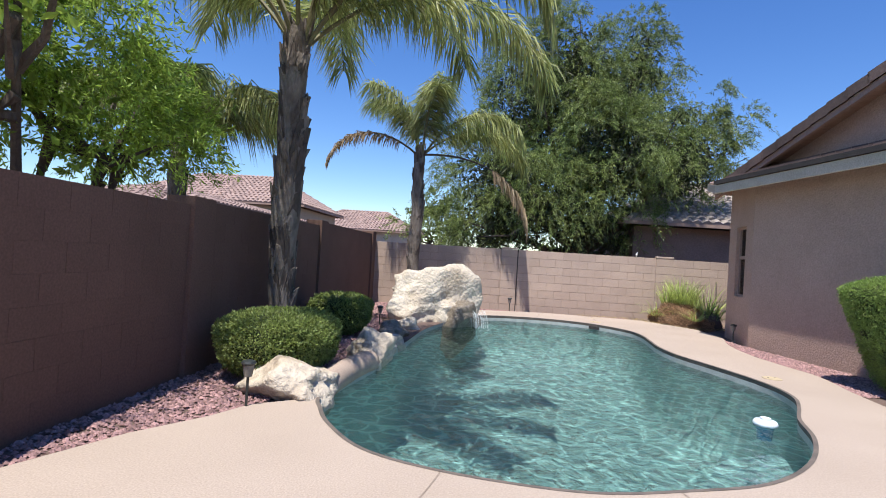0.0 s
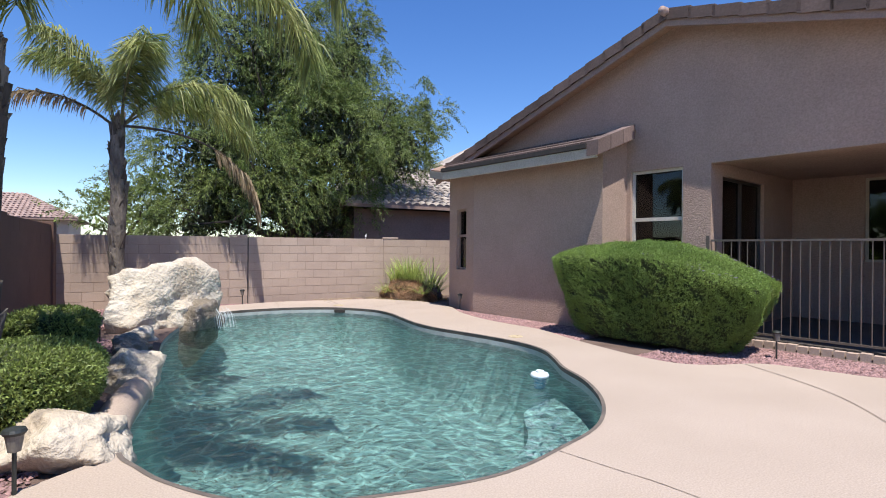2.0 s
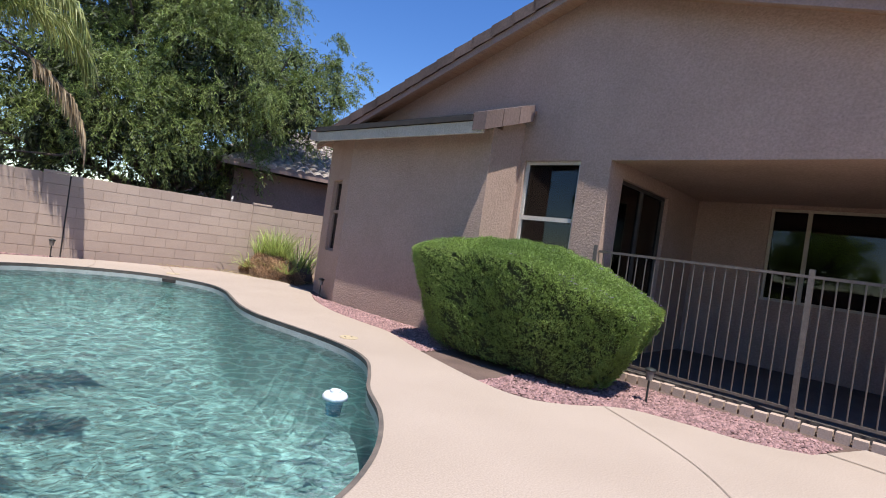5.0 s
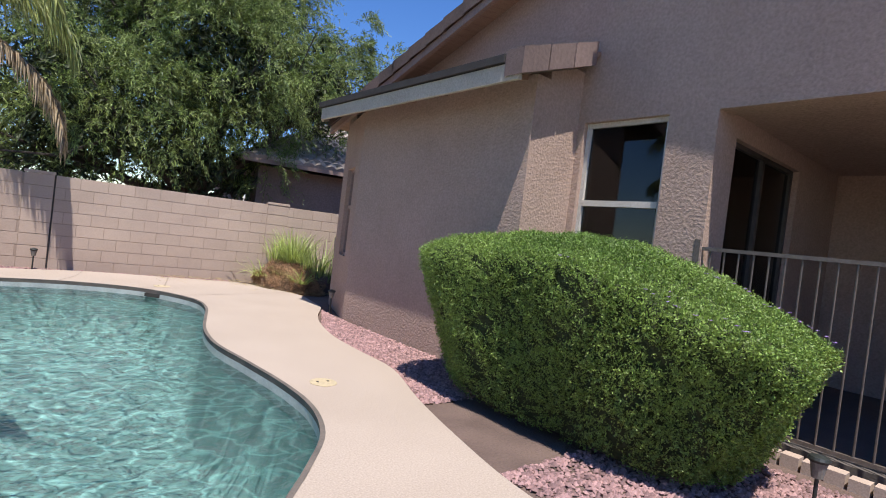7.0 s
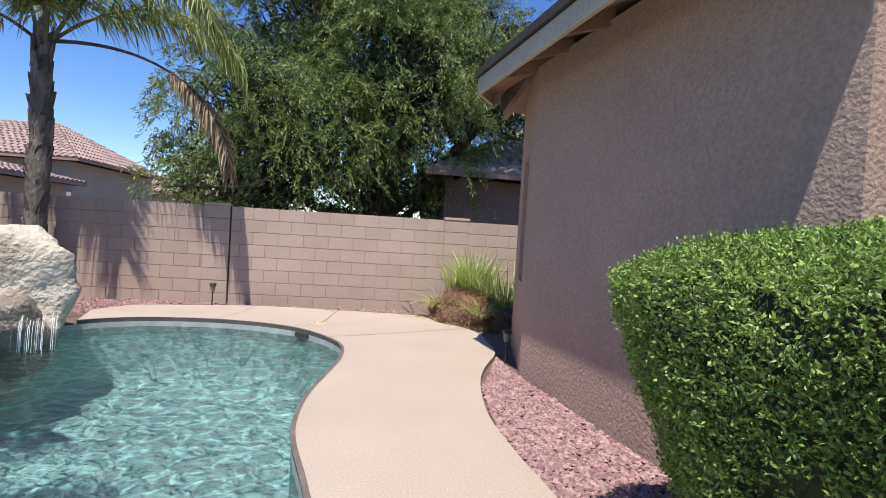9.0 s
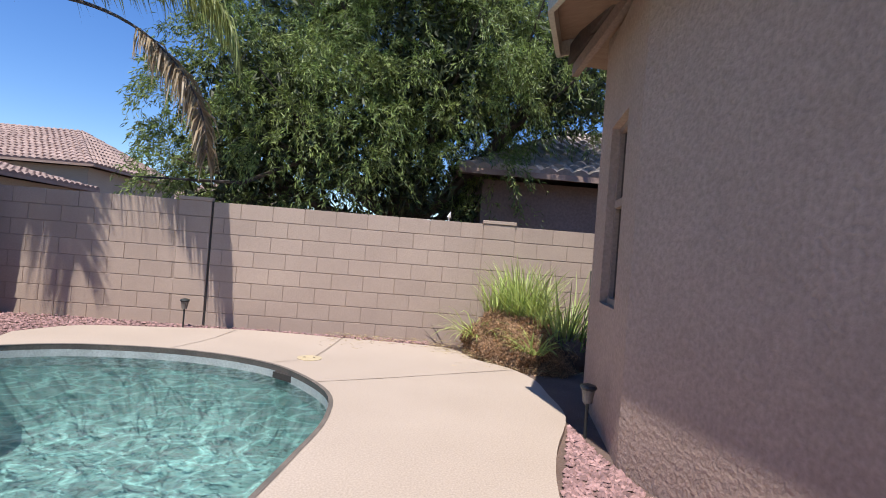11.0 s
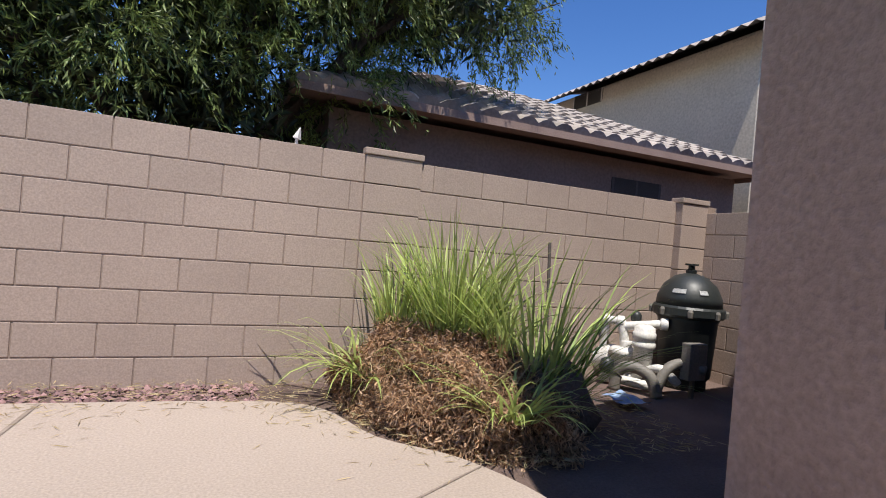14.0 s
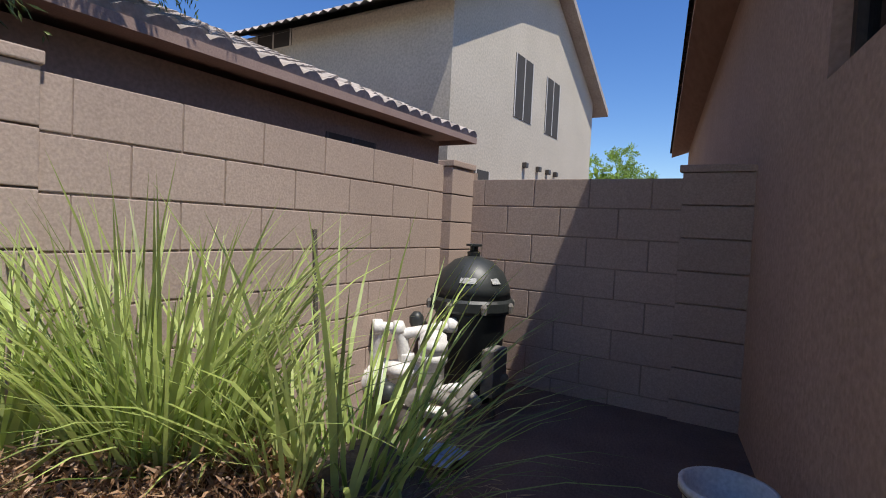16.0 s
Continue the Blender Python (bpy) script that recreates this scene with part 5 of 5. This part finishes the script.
# ---- small things on deck and water ----
fl = thing("chlorine_float", "white and blue floating chlorine dispenser", "pool float", (4.31, 4.98, WATER_Z - 0.03))
part("body", lathe([(0.06, -0.1), (0.07, 0.0), (0.085, 0.02)], 20), FLOAT_BLUE, fl, "", True)
part("ring", lathe([(0.06, 0.02), (0.1, 0.025), (0.105, 0.05), (0.09, 0.075), (0.03, 0.08)], 20), FLOAT_WHITE, fl, "", True)
part("lid", lathe([(0.045, 0.08), (0.045, 0.1), (0.02, 0.105)], 16), FLOAT_WHITE, fl)
for x, y, r in ((4.3, 11.99, 0.12), (5.3, 6.72, 0.11)):
    cv = thing("valve_cover", "round yellowed plastic cover set in the deck", "deck cover", (x, y, 0))
    part("lid", lathe([(r, -0.02), (r, 0.005), (r - 0.01, 0.008)], 24), COVER, cv)
    part("screw", lathe([(0.012, 0), (0.012, 0.011)], 8, pose(0.04, 0.01, 0)), DARK_WOOD, cv)
    part("screw", lathe([(0.012, 0), (0.012, 0.011)], 8, pose(-0.05, 0.0, 0)), DARK_WOOD, cv)
flag = thing("yard_marker", "small white marker on the far wall top", "marker", (5.65, 13.82, 1.54))
part("post", tube([(0, 0, 0), (0.0, 0, 0.07)], 0.012, 6), PVC, flag)
part("head", tube([(0, 0, 0.07), (0.02, 0, 0.15)], [0.03, 0.004], 4), PVC, flag)


# ---- neighbours ----
def neighbour(name, label, walls, mat, roof_pts, roof_mat, at_):
    """A house with a hip or gable roof: wall ring, eave height, ridge ends."""
    ring, h = walls
    t = thing(name, label, "house", at_)
    o = Vector(at_)
    bm = prism(bmesh.new(), [(p[0] - o.x, p[1] - o.y) for p in ring], -0.1, h)
    part("wall", bm, mat, t)
    (x0, y0, x1, y1, ze), (ra, rb, zr) = roof_pts
    corners = [Vector((x0, y0, ze)), Vector((x1, y0, ze)), Vector((x1, y1, ze)), Vector((x0, y1, ze))]
    a, b = Vector((*ra, zr)), Vector((*rb, zr))
    bm = bmesh.new()
    quads = ((corners[0], corners[1], b, a), (corners[2], corners[3], a, b), (corners[1], corners[2], b, b), (corners[3], corners[0], a, a)) if abs(a.x - b.x) > abs(a.y - b.y) else \
            ((corners[1], corners[2], b, a), (corners[3], corners[0], a, b), (corners[0], corners[1], a, a), (corners[2], corners[3], b, b))
    for p, q, r, s in quads:
        nrm = (q - p).cross(s - p if (s - r).length > 1e-4 else r - p).normalized()
        nrm = nrm if nrm.z > 0 else -nrm
        length = ((r + s) / 2 - (p + q) / 2).length
        rows, wide = max(3, int(length / 0.38)), max(3, int((q - p).length / 0.3))
        for i in range(rows):
            f0, f1 = i / rows, min(1.0, (i + 1.12) / rows)
            l0, r0 = p.lerp(s, f0), q.lerp(r, f0)
            l1, r1 = p.lerp(s, f1), q.lerp(r, f1)
            k = max(1, int(round((r0 - l0).length / 0.3)))
            for j in range(k):
                g = [(j + d) / k for d in (0.0, 0.25, 0.5, 0.75, 1.0)]
                hump = (0.0, 0.05, 0.07, 0.05, 0.0)
                lo = [bm.verts.new(l0.lerp(r0, e) + nrm * (0.05 + hh) - o) for e, hh in zip(g, hump)]
                hi = [bm.verts.new(l1.lerp(r1, e) + nrm * (0.01 + hh) - o) for e, hh in zip(g, hump)]
                ft = [bm.verts.new(l0.lerp(r0, e) + nrm * 0.0 - o) for e in g]
                for m in range(4):
                    bm.faces.new((lo[m], lo[m + 1], hi[m + 1], hi[m]))
                    bm.faces.new((ft[m], ft[m + 1], lo[m + 1], lo[m]))
    bmesh.ops.recalc_face_normals(bm, faces=bm.faces)
    rf = part("roof", bm, roof_mat, t, "curved tile roof")
    for p, q in zip(corners, corners[1:] + corners[:1]):
        bm = bmesh.new()
        d = (q - p).normalized()
        nn = Vector((-d.y, d.x, 0)) * 0.02
        vs = [bm.verts.new(v - o) for v in (p - nn, q - nn, q + nn, p + nn)]
        vs2 = [bm.verts.new(v - o - Vector((0, 0, 0.1))) for v in (p - nn, q - nn, q + nn, p + nn)]
        for f in ((0, 1, 2, 3), (0, 1), (1, 2), (2, 3), (3, 0)):
            if len(f) == 4:
                bm.faces.new(vs)
                bm.faces.new(vs2[::-1])
            else:
                bm.faces.new((vs[f[0]], vs[f[1]], vs2[f[1]], vs2[f[0]]))
        bmesh.ops.recalc_face_normals(bm, faces=bm.faces)
        part("fascia", bm, RAKE, t)
    bm = bmesh.new()
    cs = [bm.verts.new(v - o - Vector((0, 0, 0.02))) for v in corners]
    bm.faces.new(cs)
    part("soffit", bm, RAKE, t)
    return t


n1 = neighbour("neighbour_house", "low stucco neighbour house with curved tile roof, tree shade in its wall colour", ([(6.4, 16.8), (13.75, 16.8), (13.75, 26), (6.4, 26)], 2.6), STUCCO_SHADE,
               ((5.9, 16.3, 14.2, 26.5, 2.72), ((9.2, 21.3), (11.2, 21.3), 4.75)), ROOF_GREY, (6.4, 16.8, 0))


def far_window(parent, o, lo, hi, depth, axis="y", mat=WHITE_FRAME):
    lo, hi, o = Vector(lo), Vector(hi), Vector(o)
    d = Vector((0, -depth, 0)) if axis == "y" else Vector((-depth, 0, 0))
    inn = Vector((0, 0.01, 0)) if axis == "y" else Vector((0.01, 0, 0))
    w = part("window", cube(lo - o + d, hi - o + inn), ROOM_SHADE, parent, "dark window")
    g = 0.05
    wide = Vector((hi.x - lo.x, 0, 0)) if axis == "y" else Vector((0, hi.y - lo.y, 0))
    ux = wide.normalized()
    for a, b in ((lo, lo + ux * g + Vector((0, 0, hi.z - lo.z))), (hi - ux * g - Vector((0, 0, hi.z - lo.z)), hi), (lo + wide * 0.48, lo + wide * 0.52 + Vector((0, 0, hi.z - lo.z)))):
        part("frame", cube(a - o + d * 1.4, b - o + inn), mat, w)
    return w


far_window(n1, (6.4, 16.8, 0), (10.95, 16.8, 1.7), (12.0, 16.8, 2.3), 0.01, "y", BRONZE)
n2 = thing("neighbour_house", "two-storey pale stucco neighbour house in the sun", "house", (14.76, 17.25, 0))
o2 = Vector((14.76, 17.25, 0))
bm = bmesh.new()
prof = [(0, -0.1), (9.3, -0.1), (9.3, 5.6), (5.6, 7.7), (3.2, 7.3), (0, 5.75)]
f0 = [bm.verts.new((x, 0, z)) for x, z in prof]
f1 = [bm.verts.new((x, 10, z)) for x, z in prof]
bm.faces.new(f0)
bm.faces.new(f1[::-1])
for i in range(6):
    bm.faces.new((f0[i], f0[(i + 1) % 6], f1[(i + 1) % 6], f1[i]))
bmesh.ops.recalc_face_normals(bm, faces=bm.faces)
part("wall", bm, STUCCO_LIGHT, n2)
for nm, line in (("roof", [(-0.5, 5.65), (3.1, 7.45), (5.6, 7.95), (9.9, 5.45)]),):
    bm = bmesh.new()
    for (xa, za), (xb, zb) in zip(line, line[1:]):
        k = max(2, int(abs(xb - xa) / 0.36))
        for i in range(k):
            a, b = i / k, (i + 1) / k
            pa, pb = Vector((xa + (xb - xa) * a, 0, za + (zb - za) * a)), Vector((xa + (xb - xa) * b, 0, za + (zb - za) * b))
            y = -0.35
            while y < 10.4:
                vs = [bm.verts.new((q.x, yy, q.z + e)) for q, yy, e in ((pa, y, 0.02), (pb, y, 0.02), (pb, y + 0.15, 0.1), (pa, y + 0.15, 0.1), (pb, y + 0.3, 0.02), (pa, y + 0.3, 0.02))]
                bm.faces.new((vs[0], vs[1], vs[2], vs[3]))
                bm.faces.new((vs[3], vs[2], vs[4], vs[5]))
                y += 0.3
        vs = [bm.verts.new(v) for v in ((xa, -0.38, za), (xb, -0.38, zb), (xb, -0.38, zb - 0.2), (xa, -0.38, za - 0.2), (xa, 10.4, za - 0.2), (xb, 10.4, zb - 0.2))]
        bm.faces.new(vs[:4])
        bm.faces.new((vs[3], vs[2], vs[5], vs[4]))
    part(nm, bm, ROOF_GREY, n2, "tile gable roof")
for a, b in (((17.7, 17.25, 3.9), (18.8, 17.25, 5.45)), ((19.75, 17.25, 3.85), (20.8, 17.25, 5.4)), ((15.3, 17.25, 1.7), (16.6, 17.25, 2.4))):
    far_window(n2, o2, a, b, 0.015)
far_window(n2, o2, (14.76, 21.9, 5.35), (14.76, 23.2, 5.75), 0.015, "x")
for x in (18.4, 19.3, 20.0, 20.6):
    part("vent", cube((x - o2.x, -0.12, 2.72), (x - o2.x + 0.16, 0.0, 2.86), None, 0.02), BRONZE, n2)
neighbour("neighbour_house", "far tan house with tile roof beyond the wall", ([(-14, 17), (-7.5, 17), (-7.5, 27), (-14, 27)], 2.4), STUCCO_BEIGE, ((-14.5, 16.5, -7, 27.5, 2.5), ((-10.7, 19.5), (-10.7, 24.5), 3.3)), ROOF_PINK, (-14, 17, 0))
neighbour("neighbour_house", "far tan house with brown tile roof", ([(-20, 30), (-9, 30), (-9, 38), (-20, 38)], 3.6), STUCCO_BEIGE, ((-20.5, 29.5, -8.5, 38.5, 3.7), ((-17, 34), (-12, 34), 5.8)), ROOF_PINK, (-20, 30, 0))
neighbour("neighbour_house", "far pale house with low tile roof", ([(-14, 44), (-4, 44), (-4, 52), (-14, 52)], 3.0), STUCCO_LIGHT, ((-14.5, 43.5, -3.5, 52.5, 3.1), ((-11, 48), (-7, 48), 5.0)), ROOF_PINK, (-14, 44, 0))
neighbour("neighbour_house", "tan house with tile roof beyond the return wall", ([(36, 17), (44, 17), (44, 25), (36, 25)], 2.2), STUCCO_BEIGE, ((35.5, 16.5, 44.5, 25.5, 2.3), ((39, 21), (41, 21), 3.9)), ROOF_GREY, (36, 17, 0))
# plain walls that close the yard behind the path
structure("wall_south", cube((WEST - 0.2, -10.2, -0.3), (9.4, -10, 1.7)), BLOCK, "tan block wall closing the yard", "block wall")


# ---- gravel ----
def gravel(name, ring, count, seed, size=(0.010, 0.026), label="", mat=GRAVEL):
    """Small angular stones spread over a bed."""
    rs = np.random.RandomState(seed)
    pts = np.array(ring)
    lo, hi = pts.min(0), pts.max(0)
    got = []
    while len(got) < count:
        for x, y in rs.uniform(lo, hi, (count, 2)):
            inside, j = False, len(ring) - 1
            for i in range(len(ring)):
                (xi, yi), (xj, yj) = ring[i], ring[j]
                if (yi > y) != (yj > y) and x < (xj - xi) * (y - yi) / (yj - yi) + xi:
                    inside = not inside
                j = i
            if inside:
                got.append((x, y))
            if len(got) >= count:
                break
    unit = np.array([(1, 0, 0), (-1, 0, 0), (0, 1, 0), (0, -1, 0), (0, 0, 1), (0, 0, -0.6)])
    tris = np.array([(0, 2, 4), (2, 1, 4), (1, 3, 4), (3, 0, 4), (2, 0, 5), (1, 2, 5), (3, 1, 5), (0, 3, 5)])
    verts, faces = [], []
    for k, (x, y) in enumerate(got):
        s = rs.uniform(*size)
        a = rs.uniform(0, 6.28)
        v = unit * rs.uniform(0.6, 1.3, (6, 3)) * s * (1, 1, 0.7)
        ca, sa = math.cos(a), math.sin(a)
        v = v @ np.array(((ca, sa, 0.2), (-sa, ca, 0.1), (0, -0.2, 1)))
        verts.append(v + (x, y, -0.05 + s * 0.5 * rs.uniform(0.5, 1.4)))
        faces.append(tris + 6 * k)
    ob = raw(name, np.concatenate(verts), np.concatenate(faces).tolist(), mat)
    return tagged(ob, label, "gravel", "", "stuff")


RED = "reddish crushed stone gravel bed"
gravel("gravel", [(6.1, 4.2), (6.75, 3.95), (7.0, 3.4), (7.4, 2.65), (8.15, 2.6), (7.8, 5.0), (7.0, 5.2), (5.8, 5.0)], 9000, 41, label=RED)
gravel("gravel", [(6.45, 10.5), (6.07, 9.3), (6.0, 8.3), (6.1, 7.2), (5.95, 6.2), (7.1, 6.4), (6.5, 9.8)], 11000, 42, label=RED)
gravel("gravel", [(WEST, 1.9), (-0.86, 2.5), (-0.6, 3.15), (-0.2, 3.95), (0.0, 4.6), (0.1, 9.0), (-0.3, 10.2), (WEST, 10)], 14000, 43, label=RED)
gravel("gravel", [(WEST, 10), (-0.2, 10.4), (1.0, 11.5), (1.3, 12.4), (1.6, 12.95), (3.2, 13.4), (5.5, 13.25), (5.5, 13.68), (WEST, 13.68)], 9000, 44, label=RED)
rs = np.random.RandomState(9)
lt = rs.uniform((4.2, 12.0), (7.8, 13.6), (3600, 2))
lt = np.array([p for p in lt if p[1] + rs.exponential(0.16) > 13.28 - 0.95 * max(0, p[0] - 5.3)])
leaves("straw_litter", np.c_[lt, np.full(len(lt), 0.006)], np.c_[rs.normal(0, 1, (len(lt), 2)), np.zeros(len(lt))], 0.085, 0.005, GRASS_DRY, None, 0.0, 3, "", 0.02, 0.0)
tagged(bpy.data.objects["straw_litter"], "scattered dry straw on the deck by the grass", "straw", "", "stuff")

# ---- deck joints ----
joint([(4.5, 11.1), (5.09, 11.4), (5.7, 11.74), (6.33, 12.09)], 0.011)
joint([(2.95, 12.0), (3.1, 12.6), (3.15, 13.3)])
joint([(4.34, 12.1), (4.39, 12.6), (4.44, 13.25)], 0.02)
joint([(1.42, 2.96), (1.34, 2.62), (1.15, 1.9), (0.9, 0.5)])
joint([(2.8, 2.98), (2.9, 2.6), (3.0, 2.2), (3.15, 1.0)], 0.007)
joint([(6.5, 3.95), (6.18, 3.2), (5.85, 2.66), (5.3, 2.1), (4.8, 1.72), (4.29, 1.42), (3.4, 1.1)], 0.014)
joint([(7.58, 2.55), (7.57, 1.85), (7.42, 1.4), (7.27, 0.98), (7.1, 0.2)], 0.035)
joint([(4.02, 11.7), (4.2, 11.86), (4.26, 11.95)], 0.008)

# ---- blocks of the garden walls ----
lay(wall_n, (WEST, NORTH, 0), (1, 0, 0), 2.185 - WEST, 1.557, (5.0 - WEST) % B)
lay(wall_n, (2.62, NORTH, 0), (1, 0, 0), 6.105 - 2.62, 1.557, (5.0 - 2.62) % B)
lay(wall_n, (6.53, NORTH, 0), (1, 0, 0), CROSS - 6.53, 1.545, 0.1, 8)
part("gap", cube((2.596, NORTH - 0.022, -0.05), (2.618, NORTH - 0.01, 1.55)), DARK_WOOD, wall_n, "dark open joint between panels")
cap_blocks(wall_n, 2.19, 2.595, NORTH - 0.035, NORTH + 0.02, 1.557)
cap_blocks(wall_n, 6.11, 6.53, NORTH - 0.035, NORTH + 0.02, 1.557)
cap_blocks(wall_n, 9.05, CROSS - 0.01, NORTH - 0.1, NORTH + 0.01, 1.535)
lay(wall_c, (CROSS, NORTH, 0), (0, -1, 0), 2.6, 1.47, 0.2, 8)
cap_blocks(wall_c, CROSS - 0.05, CROSS + 0.01, 11.6, 12.1, 1.5)
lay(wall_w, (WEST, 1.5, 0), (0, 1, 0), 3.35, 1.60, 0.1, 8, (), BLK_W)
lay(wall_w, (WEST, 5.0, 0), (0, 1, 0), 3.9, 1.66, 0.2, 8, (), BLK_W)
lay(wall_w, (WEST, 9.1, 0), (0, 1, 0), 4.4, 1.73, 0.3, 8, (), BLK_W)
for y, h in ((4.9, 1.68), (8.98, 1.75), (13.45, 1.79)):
    part("pilaster", cube((WEST - 0.22, y - 0.2, -0.3), (WEST + 0.06, y + 0.2, h), None, 0.006), SHADED_BLOCK, wall_w)
